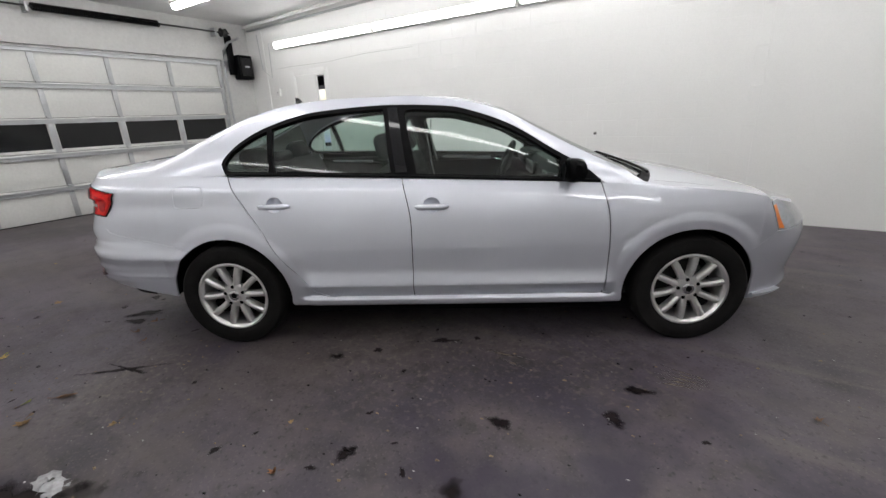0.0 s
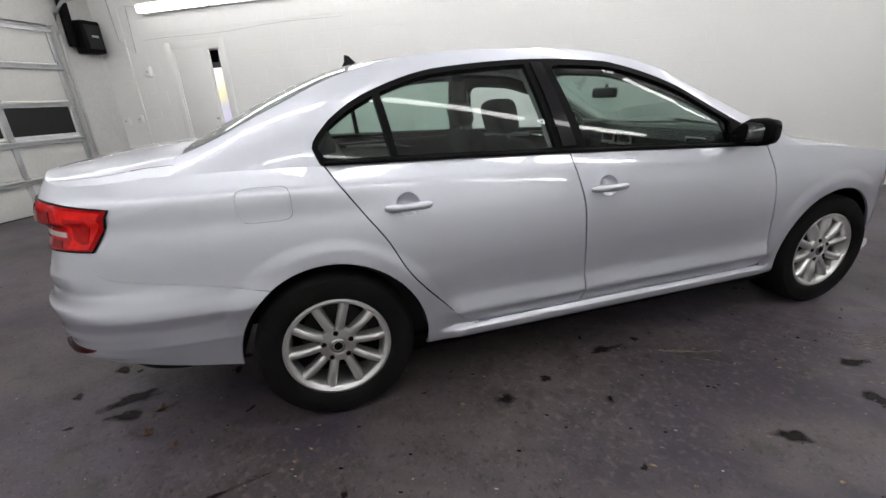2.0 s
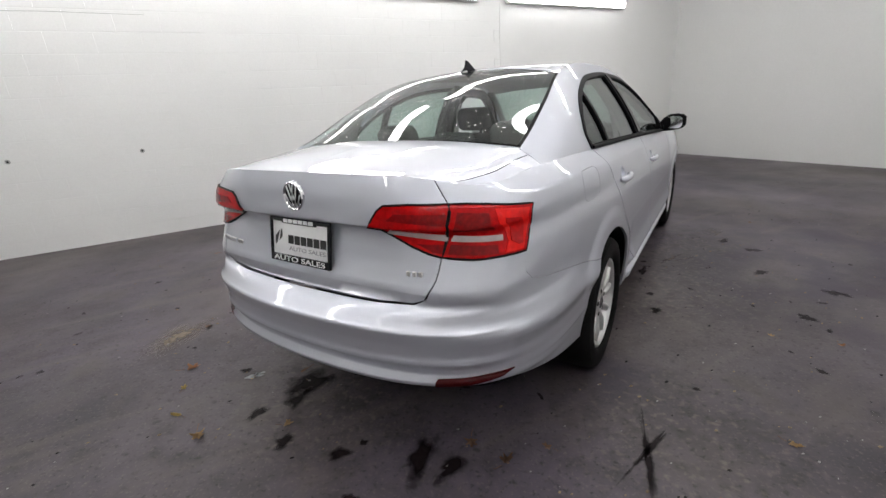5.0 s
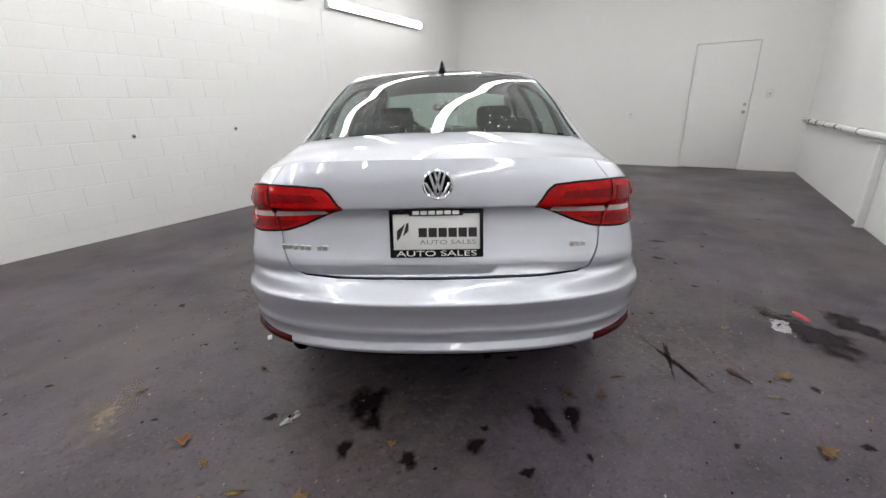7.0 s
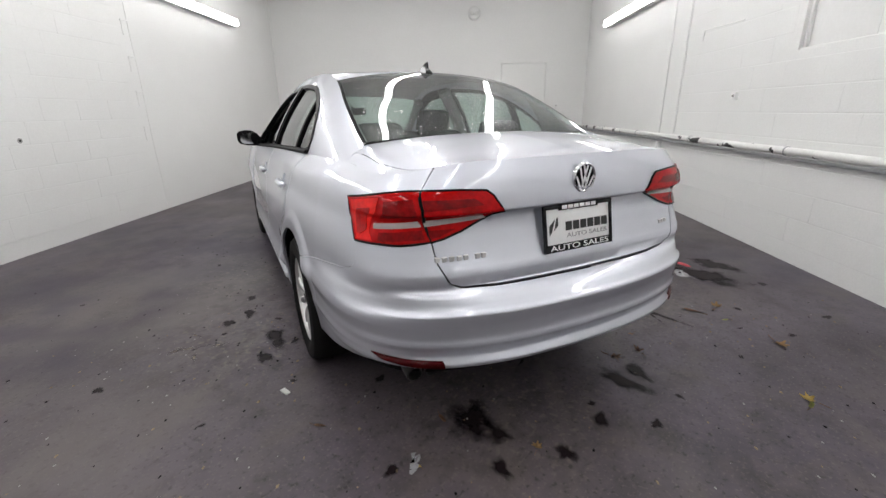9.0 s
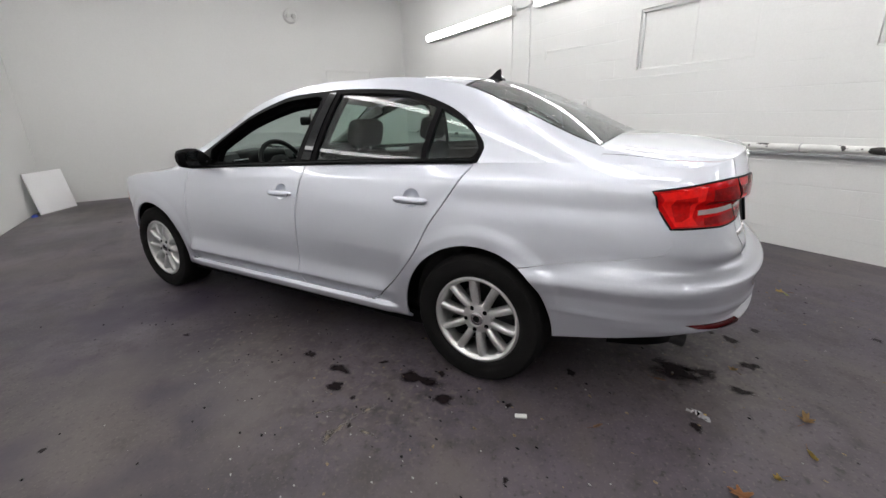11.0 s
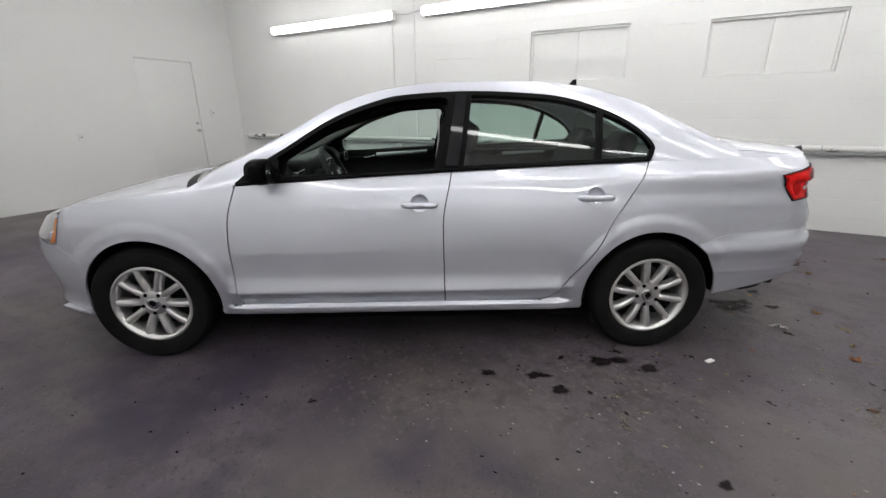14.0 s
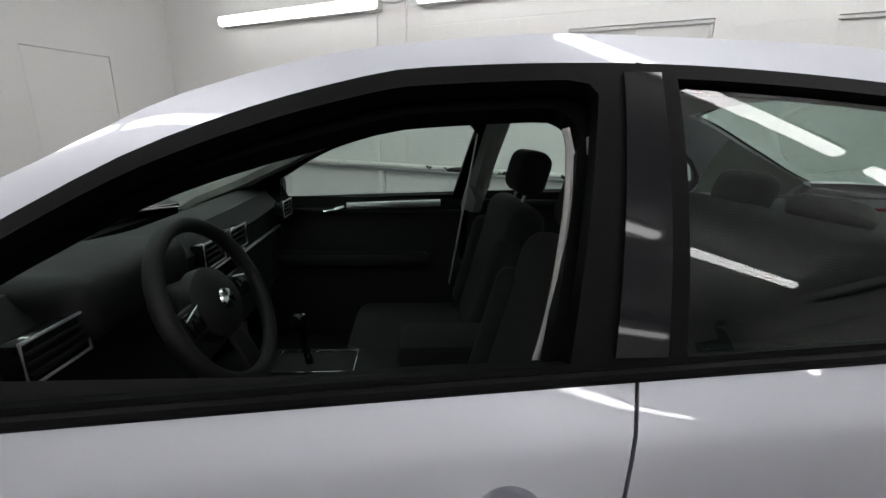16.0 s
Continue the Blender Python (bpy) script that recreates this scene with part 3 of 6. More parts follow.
wall_box(-5.90, NORTH, 1.84, 0.11, 0.14, 0.05, "n", "white switch box on the block wall")
wall_box(-6.30, NORTH, 1.16, 0.11, 0.12, 0.045, "n", "white outlet box low on the block wall", "outlet")
wall_box(-6.58, NORTH, 1.14, 0.10, 0.10, 0.045, "n", "white outlet box low on the block wall", "outlet")
wall_box(EAST, -2.78, 1.28, 0.08, 0.12, 0.03, "e", "white light switch beside the flush door")
wall_box(EAST, -0.66, 0.96, 0.07, 0.10, 0.02, "e", "white outlet plate on the plaster wall", "outlet")
wall_box(0.9, SOUTH, 1.30, 0.07, 0.07, 0.03, "s", "small white box on the block wall", "outlet")
lamp = empty("emergency_light")
part("base", lathe([(0.0, 0.0), (0.125, 0.0), (0.125, 0.035), (0.105, 0.06), (0.0, 0.068)], Matrix.Translation((EAST, -1.03, 3.05)) @ Matrix.Rotation(radians(-90), 4, "Y"), 32), WHITE_PLASTER, lamp)
for k in (0.05, -0.05):
    part("head", lathe([(0.0, 0.0), (0.03, 0.005), (0.042, 0.03), (0.036, 0.075), (0.0, 0.08)], Matrix.Translation((EAST - 0.04, -1.03 + k, 3.05)) @ Matrix.Rotation(radians(-100), 4, "Y"), 20), GATE_WHITE, lamp)
tagged(lamp, "white twin-head emergency light high on the wall", "emergency light")
# old anchor holes in the north wall
for x, z in ((-4.08, 0.967), (-2.95, 0.962), (-0.93, 0.978), (0.23, 0.99)):
    h = empty("anchor_hole", Matrix.Translation((x, NORTH - 0.0035, z)) @ Matrix.Rotation(radians(90), 4, "X"))
    part("rim", lathe([(0.022, 0.0), (0.020, 0.003), (0.010, 0.002), (0.009, 0.0)], Matrix(), 20), TRIM_GREY, h)
    part("bore", lathe([(0.0, 0.0012), (0.012, 0.0012)], Matrix(), 16), BLACK, h)
    tagged(h, "dark bolt hole with chipped rim in the wall", "hole", "bolt holes in the wall")
# toothed seam where the block wall meets the plaster
seam = empty("wall_seam")
for z in (2.235, 1.845, 1.455, 1.05):
    part("tooth", box((1.845 - 0.055, NORTH - 0.009, z - 0.004), (1.845 + 0.075, NORTH - 0.002, z + 0.012), 0.002, None, 1), WHITE_PLASTER, seam)
    part("tooth", box((1.845 - 0.055, NORTH - 0.007, z - 0.16), (1.845 - 0.043, NORTH - 0.002, z - 0.004), 0.002, None, 1), WHITE_PLASTER, seam)
part("joint", tube([(1.905 + 0.006 * math.sin(5 * z), NORTH - 0.001, z) for z in np.linspace(0.02, 2.6, 24)], 0.003, 5), WHITE_PLASTER, seam)
tagged(seam, "ragged toothed seam between block wall and plaster", "seam", kind="structure")
# hairline crack over the side door
crack = part("wall_crack", tube([(x, NORTH - 0.0015, 2.30 + 0.012 * math.sin(3.1 * x) + 0.02 * (x + 4)) for x in np.linspace(-5.9, -2.6, 30)], 0.0022, 5), TRIM_GREY)
tagged(crack, "hairline crack in the white painted wall", "crack", kind="structure")
# leaning board
board = empty("panel_board", Matrix.Translation((5.31, 2.888, 0.002)) @ Matrix.Rotation(radians(-117.8), 4, "Z") @ Matrix.Rotation(radians(-9), 4, "Y"))
part("sheet", box((-0.012, -0.33, 0.0), (0.008, 0.33, 0.60), 0.002), material("board_white", (0.82, 0.82, 0.83), 0.35, 0, 0.02), board)
part("edge", box((-0.013, -0.332, 0.0), (0.009, 0.332, 0.012), 0.001, None, 1), TRIM_GREY, board)
tagged(board, "white square board leaning in the corner", "board")
rag = part("blue_rag", lathe([(0.0, 0.035), (0.03, 0.03), (0.05, 0.015), (0.06, 0.0)], Matrix.Translation((4.99, 3.11, 0)) @ Matrix.Diagonal((1, 0.7, 1, 1)), 14), material("blue_cloth", (0.03, 0.06, 0.3), 0.8), None)
tagged(rag, "small crumpled blue cloth beside the board", "cloth")


# ---- the car: x forward, y to its left, z up, in its own frame ----
car = tagged(empty("car", Matrix.Rotation(CAR_TURN, 4, "Z")), "silver four-door sedan with driver's window lowered, parked on dark floor", "car")
HUB_X, HUB_Z, ARCH_R = 1.3255, 0.308, 0.362
UPPER_Z, UPPER_Y = [0.62, 0.68, 0.73, 0.78, 0.83, 0.89, 0.93, 0.98, 1.04], [0.8560, 0.8595, 0.8600, 0.8530, 0.8390, 0.815, 0.785, 0.742, 0.700]
# doors: creased above the sill; ends: plain
door_y = curve([0.235, 0.243, 0.252, 0.264, 0.286, 0.294, 0.302, 0.345, 0.366, 0.374, 0.378, 0.384, 0.396, 0.440, 0.468, 0.498, 0.528, 0.57] + UPPER_Z, [0.80, 0.829, 0.844, 0.853, 0.856, 0.853, 0.831, 0.8555, 0.8670, 0.8715, 0.8728, 0.8722, 0.8690, 0.8575, 0.8525, 0.8512, 0.8505, 0.8502] + UPPER_Y)
end_y = curve([0.235, 0.255, 0.30, 0.36, 0.42, 0.50] + UPPER_Z, [0.795, 0.828, 0.834, 0.839, 0.8445, 0.850] + UPPER_Y)
rear_x = curve([0.20, 0.398, 0.408, 0.424, 0.434, 0.468, 0.480, 0.488, 0.515, 0.545, 0.588, 0.595, 0.599, 0.605, 0.640, 0.655, 0.662, 0.670, 0.704, 0.712, 0.75, 0.80, 0.86, 0.884, 0.892, 0.90, 0.98, 1.06], [2.28, 2.385, 2.414, 2.416, 2.393, 2.400, 2.417, 2.419, 2.414, 2.416, 2.4275, 2.4290, 2.4285, 2.421, 2.382, 2.360, 2.343, 2.334, 2.337, 2.3355, 2.320, 2.303, 2.289, 2.288, 2.297, 2.320, 2.309, 2.286])
bumper_out = curve([0.30, 0.425, 0.445, 0.455, 0.47, 0.50, 0.545, 0.554, 0.560, 0.61, 0.65], [0.000, 0.003, 0.006, 0.002, 0.002, 0.003, 0.0145, 0.0165, 0.0160, 0.005, 0.0])
front_x = curve([0.20, 0.25, 0.33, 0.45, 0.56, 0.62, 0.70, 0.76, 0.82, 0.95], [2.17, 2.215, 2.195, 2.235, 2.262, 2.245, 2.165, 2.09, 2.01, 1.92])
belt_z = curve([-2.8, -2.40, -2.25, -2.10, -1.95, -1.80, -1.60, -1.30, 0.81, 1.1, 1.5, 1.8, 2.0, 2.7], [1.056, 1.051, 1.034, 1.013, 1.010, 1.020, 1.0205, 1.013, 0.921, 0.900, 0.855, 0.80, 0.76, 0.71])
SIDE_BACK, SIDE_FRONT = -1.70, 1.66
REAR_C, FRONT_C = -HUB_X + 0.01, HUB_X - 0.02


# above the middle of the doors the side leans in, with a crease a hand's width under the windows
lean_y = curve([0.56, 0.62, 0.68, 0.74, 0.80, 0.86, 0.92, 0.98, 1.04, 1.08], [0.8502, 0.8480, 0.8435, 0.8365, 0.826, 0.809, 0.790, 0.768, 0.745, 0.729])
belt_y = curve([-2.8, -1.9, -1.30, -0.26, 0.81, 1.2], [0.716, 0.722, 0.729, 0.757, 0.787, 0.80])
shoulder_z = lambda x: belt_z(x) - 0.062
ease = lambda k: (lambda c: c * c * (3 - 2 * c))(min(max(k, 0.0), 1.0))


def lean(x, z):
    haunch = lambda h: lean_y(h) + 0.014 * ease((-0.85 - x) / 0.5) * ease((h - 0.84) / 0.10)
    bend = lambda d: 0.5 * (d + math.sqrt(d * d + 0.00008))
    zb = belt_z(x)
    return haunch(z) - max(0.0, haunch(zb) - belt_y(x)) * bend(z - zb + 0.062) / bend(0.062)


def width(x, z):
    k = min(max((x + 0.93) / 0.12, 0.0), 1.0) * min(max((0.93 - x) / 0.10, 0.0), 1.0)
    k = k * k * (3 - 2 * k)
    y = end_y(z) + (door_y(z) - end_y(z)) * k
    if z > 0.53:
        y += (lean(x, z) - y) * ease((z - 0.53) / 0.09) * (1 - ease((x - 0.85) / 0.4))
    y -= 0.034 * max(0, (-0.9 - x) / 0.8) ** 2.2 + 0.040 * max(0, (x - 0.9) / 0.76) ** 2.6
    if x < -1.30 and z < 0.65:
        y += bumper_out(z) * min(1.0, (-1.30 - x) / 0.25)
    for c in (REAR_C, FRONT_C):
        r = math.hypot(x - c, z - HUB_Z)
        k = min(max((0.462 - r) / 0.060, 0.0), 1.0)
        y += 0.0085 * k * k * (3 - 2 * k)
    return y


def skin(s, z, inset=0.0):
    """The lower shell: s runs along the side in metres and then, one unit each, round the ends to the middle."""
    if SIDE_BACK <= s <= SIDE_FRONT:
        return Vector((s, width(s, z) - inset, z))
    if s < SIDE_BACK:
        k = ease((z - 0.60) / 0.09)
        t, x0, x1, y1, ky = SIDE_BACK - s, SIDE_BACK, -2.07 - 0.20 * k, 0.98 - 0.09 * k, 0.80 + 0.02 * k
        xe = -rear_x(z + 0.042 * max(0.0, 1 - t / 0.8) ** 1.5 * min(max((z - 0.47) / 0.06, 0.0), 1.0) * min(max((0.70 - z) / 0.06, 0.0), 1.0))
    else:
        t, x0, xe, x1, y1, ky = s - SIDE_FRONT, SIDE_FRONT, front_x(z), 1.86, 0.925, 0.58
    y0 = width(x0, z) - inset
    xe -= inset * math.copysign(1, xe)
    x1 = x0 + (x1 - x0) * (xe - x0) / (math.copysign(2.32, xe) - x0)
    b = ((1 - t) ** 3, 3 * t * (1 - t) ** 2, 3 * t * t * (1 - t), t ** 3)
    return Vector((b[0] * x0 + b[1] * x1 + (b[2] + b[3]) * xe, b[0] * y0 + b[1] * y1 * y0 + b[2] * ky * y0 / 0.84, z))


def flip(p, side):
    return (p[0], p[1] * side, p[2])


def across_back(a, z, inset=0.0):
    """The rear face: a = 0 at the middle, positive to the car's left."""
    p = skin(-2.7 + abs(a), z, inset)
    return Vector((p.x, math.copysign(p.y, a) if a else 0.0, z))


def inside_all(pts, poly):
    """Which of the points lie inside an outline."""
    a = np.array(poly, float)
    b = np.roll(a, 1, 0)
    px, py = pts[:, 0:1], pts[:, 1:2]
    span = (a[:, 1] > py) != (b[:, 1] > py)
    dy = np.where(b[:, 1] == a[:, 1], 1e-12, b[:, 1] - a[:, 1])
    return (np.sum(span & (px < (b[:, 0] - a[:, 0]) * (py - a[:, 1]) / dy + a[:, 0]), 1) % 2).astype(bool)


def resample(poly, step):
    out = []
    for i, a in enumerate(poly):
        b = poly[(i + 1) % len(poly)]
        n = max(1, int(math.hypot(b[0] - a[0], b[1] - a[1]) / step))
        out += [(a[0] + (b[0] - a[0]) * k / n, a[1] + (b[1] - a[1]) * k / n) for k in range(n)]
    return out


def fitted(name, outline, fn, mat, parent, label="", side=1, holes=(), step=0.022, lip=0.012, out=(0, 0, 0.6), lines=(), rings=()):
    """A panel with any outline in surface coordinates, laid onto fn(a, b) with its true normals and folded edges."""
    loops = [resample(outline, step)] + [resample(h, step) for h in holes]
    pts, edges, chains = [], [], []
    for lp in loops:
        base = len(pts)
        pts += [Vector(p) for p in lp]
        edges += [(base + k, base + (k + 1) % len(lp)) for k in range(len(lp))]
    flat = np.array([tuple(p) for p in pts])
    lo, hi = flat.min(0), flat.max(0)
    keep = []
    for z in lines:
        keep += [(x, z(x) if callable(z) else z) for x in np.arange(lo[0], hi[0], step * 0.5)]
    for cx in rings:
        for r in (0.398, 0.414, 0.430, 0.446, 0.462):
            keep += [(cx + r * math.cos(a), HUB_Z + r * math.sin(a)) for a in np.arange(0, math.pi, step * 0.5 / r)]
    if keep:
        keep = np.array(keep)
        good = inside_all(keep, loops[0])
        for h in loops[1:]:
            good &= ~inside_all(keep, h)
        keep = keep[good]
        keep = keep[((keep[:, None, :] - flat[None, :, :]) ** 2).sum(2).min(1) > (0.2 * step) ** 2]
        pts += [Vector((float(p[0]), float(p[1]))) for p in keep]
    xs, ys = np.arange(lo[0] + step / 2, hi[0], step), np.arange(lo[1] + step / 2, hi[1], step * 0.87)
    if len(xs) and len(ys):
        net = np.array([(x + (j % 2) * step / 2, y) for j, y in enumerate(ys) for x in xs])
        good = inside_all(net, loops[0])
        for h in loops[1:]:
            good &= ~inside_all(net, h)
        net = net[good]
        if len(net):
            near = ((net[:, None, :] - flat[None, :, :]) ** 2).sum(2).min(1) > (0.55 * step) ** 2
            if len(keep):
                near &= ((net[:, None, :] - keep[None, :, :]) ** 2).sum(2).min(1) > (0.45 * step) ** 2
            pts += [Vector((float(p[0]), float(p[1]))) for p in net[near]]
    v2, _, f2, *_ = delaunay_2d_cdt(pts, edges, [], 1, 1e-6)
    mids = np.array([[sum(v2[i][k] for i in f) / len(f) for k in (0, 1)] for f in f2])
    good = inside_all(mids, loops[0])
    for h in loops[1:]:
        good &= ~inside_all(mids, h)
    tris = [tuple(f) for f, g in zip(f2, good) if g]
    e = 0.002
    verts, normals = [], []
    for v in v2:
        p = Vector(fn(v[0], v[1]))
        n = (Vector(fn(v[0] + e, v[1])) - Vector(fn(v[0] - e, v[1]))).cross(Vector(fn(v[0], v[1] + e)) - Vector(fn(v[0], v[1] - e)))
        if n.length < 1e-12:
            n = p - Vector(out)
        n.normalize()
        if n.dot(p - Vector(out)) < 0:
            n = -n
        verts.append(Vector((p.x, p.y * side, p.z)))
        normals.append(Vector((n.x, n.y * side, n.z)))
    faces = []
    for f in tris:
        a, b, c = (verts[i] for i in f)
        faces.append(f if (b - a).cross(c - a).dot(normals[f[0]]) > 0 else f[::-1])
    count = {}
    for f in faces:
        for k in range(3):
            g = (f[k], f[(k + 1) % 3])
            count[g] = True
    nor = [normals[i] for f in faces for i in f]
    border = [g for g in count if (g[1], g[0]) not in count]
    if lip:
        for a, b in border:
            i = len(verts)
            verts += [verts[a], verts[b], verts[b] - lip * normals[b], verts[a] - lip * normals[a]]
            m = (verts[b] - verts[a]).cross(normals[a])
            m = m.normalized() if m.length > 1e-9 else normals[a]
            faces.append((i + 1, i, i + 3, i + 2))
            nor += [m] * 4
    me = bpy.data.meshes.new(name)
    me.from_pydata([tuple(v) for v in verts], [], faces)
    me.polygons.foreach_set("use_smooth", [True] * len(me.polygons))
    me.normals_split_custom_set([tuple(n) for n in nor])
    me.materials.append(mat)
    ob = new(name, me)
    ob.parent = parent
    return tagged(ob, label)


def along(f, z0, z1, n=14, off=0.0):
    return [(f(z) + off, z) for z in np.linspace(z0, z1, n)]


def level(f, s0, s1, n=14, off=0.0):
    return [(s, f(s) + off) for s in np.linspace(s0, s1, n)]


def arc(cx, a0, a1, n=24, r=None):
    r = r or ARCH_R
    return [(cx + r * math.cos(radians(a)), HUB_Z + r * math.sin(radians(a))) for a in np.linspace(a0, a1, n)]


G = 0.0028
gap_b = curve([0.19, 0.30, 0.50, 0.72, 0.97], [-0.230, -0.228, -0.224, -0.222, -0.267])
gap_r = curve([0.30, 0.34, 0.36, 0.40, 0.60, 0.73, 0.83, 1.02], [-0.750, -0.798, -0.818, -0.854, -1.018, -1.086, -1.155, -1.282])
gap_f = curve([0.19, 0.30, 0.50, 0.65, 0.76, 0.93], [0.835, 0.838, 0.855, 0.858, 0.850, 0.805])
SILL_Z = 0.302


def rear_gap(off, z1, n):
    """The gap behind and under the rear door's rounded lower corner, shifted sideways by off."""
    pts = [(-0.680, SILL_Z), (-0.712, 0.3035), (-0.738, 0.308), (-0.762, 0.3175), (-0.781, 0.330)] + [(gap_r(z), z) for z in np.linspace(0.345, z1, n)]
    out = []
    for k, (a, z) in enumerate(pts):
        p, q = pts[max(k - 1, 0)], pts[min(k + 1, len(pts) - 1)]
        d = math.hypot(q[0] - p[0], q[1] - p[1])
        out.append((a + off * (q[1] - p[1]) / d, z - off * (q[0] - p[0]) / d))
    return out


SHOULDER = (lambda x: shoulder_z(x) - 0.008, shoulder_z, lambda x: shoulder_z(x) + 0.008)
belt = lambda s: belt_z(s)
bumper_line = [(-1.53, 0.605), (-1.61, 0.620), (-1.72, 0.646), (-1.82, 0.670), (-1.90, 0.687), (-1.955, 0.704), (-1.988, 0.735), (-1.992, 0.772), (-1.985, 0.800)]
lamp_top = [(-1.905, 0.932), (-2.01, 0.948), (-2.107, 0.963), (-2.19, 0.971), (-2.258, 0.974)]
lamp_outer = lamp_top + [(-2.338, 0.816), (-2.225, 0.808), (-2.12, 0.807), (-1.985, 0.800)]
lamp_inner = [(0.437, 0.974), (0.30, 0.973), (0.225, 0.967), (0.203, 0.950), (0.172, 0.898), (0.27, 0.843), (0.32, 0.824), (0.358, 0.816)]
fuel_flap = [(-1.50 + 0.093 * c, 0.905 + 0.060 * d) for c, d in [(math.copysign(abs(math.cos(a)) ** 0.4, math.cos(a)), math.copysign(abs(math.sin(a)) ** 0.4, math.sin(a))) for a in np.linspace(0, 2 * math.pi, 33)[:-1]]]
shrink = lambda poly, k: [(sum(p[0] for p in poly) / len(poly) * (1 - k) + p[0] * k, sum(p[1] for p in poly) / len(poly) * (1 - k) + p[1] * k) for p in poly]
for side in (1, -1):
    front = fitted("front_door", along(gap_b, SILL_Z + G, belt_z(-0.26), off=G) + level(belt, -0.26, 0.80) + along(gap_f, belt_z(0.80), SILL_Z + G, off=-G), skin, PAINT, car, side=side, holes=[[(-0.105 + 0.046 * math.cos(a), 0.830 + 0.043 * math.sin(a)) for a in np.linspace(0, 2 * math.pi, 29)[:-1]]], lines=(0.345, 0.366, 0.371, 0.374, 0.378, 0.384, 0.396, 0.440, 0.468, 0.483, 0.498, 0.528) + SHOULDER)
    rear = fitted("rear_door", rear_gap(G, belt_z(-1.275), 24) + level(belt, -1.27, -0.272) + along(gap_b, belt_z(-0.27), SILL_Z + G, off=-G), skin, PAINT, car, side=side, holes=[[(-0.99 + 0.046 * math.cos(a), 0.853 + 0.043 * math.sin(a)) for a in np.linspace(0, 2 * math.pi, 29)[:-1]]], lines=(0.345, 0.366, 0.371, 0.374, 0.378, 0.384, 0.396, 0.440, 0.468, 0.483, 0.498, 0.528) + SHOULDER, rings=(REAR_C,))
    fitted("sill", [(REAR_C + 0.354, 0.237), (FRONT_C - 0.354, 0.237), (FRONT_C - 0.361, SILL_Z), (REAR_C + 0.361, SILL_Z)], skin, PAINT, car, side=side, lines=(0.243, 0.252, 0.264, 0.286, 0.294))
    head_edge = [(1.765, 0.785), (1.79, 0.738), (1.842, 0.630)]
    fitted("front_fender", along(gap_f, SILL_Z - G, belt_z(0.806), off=G) + level(belt, 0.82, 1.74) + head_edge + [(1.842, 0.625)] + arc(FRONT_C, 38, 182), skin, PAINT, car, side=side, rings=(FRONT_C,), lines=(0.374, 0.384, 0.396, 0.478))
    quarter = rear_gap(-G, belt_z(-1.285), 26)[::-1] + arc(REAR_C, -1, 125.4, 30) + [(a, z + 0.0014) for a, z in bumper_line[1:-1]] + [bumper_line[-1]] + lamp_top + [(-2.258, belt_z(-2.25))] + level(belt, -2.25, -1.30, 20)
    fitted("rear_quarter", quarter, skin, PAINT, car, side=side, holes=[fuel_flap] if side < 0 else [], rings=(REAR_C,), lines=SHOULDER)
    if side < 0:
        fitted("fuel_flap", shrink(fuel_flap, 0.982), skin, PAINT, car, side=side, lip=0.008)
    fitted("tail_lamp", lamp_outer, lambda s, z: skin(s, z, -0.005), RED_LENS, car, "red tail lamp lens", side)
    lid_lamp = fitted("lid_lamp", lamp_inner, lambda a, z: across_back(a, z, -0.005), RED_LENS, car, "red tail lamp lens", side, step=0.012, lines=(0.884, 0.888, 0.892, 0.896, 0.90))

# bumpers and trunk lid run across the middle
ref_poly = [(0.385, 0.338), (0.385, 0.362), (0.62, 0.398), (0.60, 0.372)]
half = [(0.0, 0.402), (0.40, 0.401), (0.56, 0.396), (0.70, 0.375), (0.85, 0.345), (0.95, 0.325), (2.7 + REAR_C - ARCH_R, 0.310)]
half += [(2.7 + s, z) for s, z in arc(REAR_C, 180, 126, 14)] + [(2.7 + s, z) for s, z in bumper_line[1:]] + [(0.58, 0.807), (0.475, 0.808), (0.3625, 0.815), (0.3435, 0.748), (0.3085, 0.684), (0.272, 0.666), (0.18, 0.660), (0.0, 0.658)]
fitted("rear_bumper", half[:-1] + [(0.0, 0.658)] + [(-a, z) for a, z in half[-2:0:-1]], across_back, PAINT, car, lines=(0.400, 0.408, 0.424, 0.434, 0.445, 0.455, 0.468, 0.480, 0.488, 0.500, 0.515, 0.53, 0.545, 0.555, 0.566, 0.588, 0.595, 0.599, 0.605, 0.612, 0.626, 0.640, 0.655))
lid = [(0.0, 0.664), (0.18, 0.666), (0.268, 0.672), (0.304, 0.688), (0.339, 0.749)] + lamp_inner[::-1] + [(0.437, belt_z(-2.28))] + [(a, belt_z(-2.7 + a)) for a in np.linspace(0.38, 0.02, 10)]
trunk_lid = fitted("trunk_lid", lid + [(-a, z) for a, z in lid[:0:-1]], across_back, PAINT, car, lines=(0.704, 0.708, 0.712, 0.73, 0.80, 0.86, 0.884, 0.892, 0.90, 0.905))


def across_front(a, z, inset=0.0):
    p = skin(2.66 - abs(a), z, inset)
    return Vector((p.x, math.copysign(p.y, a) if a else 0.0, z))


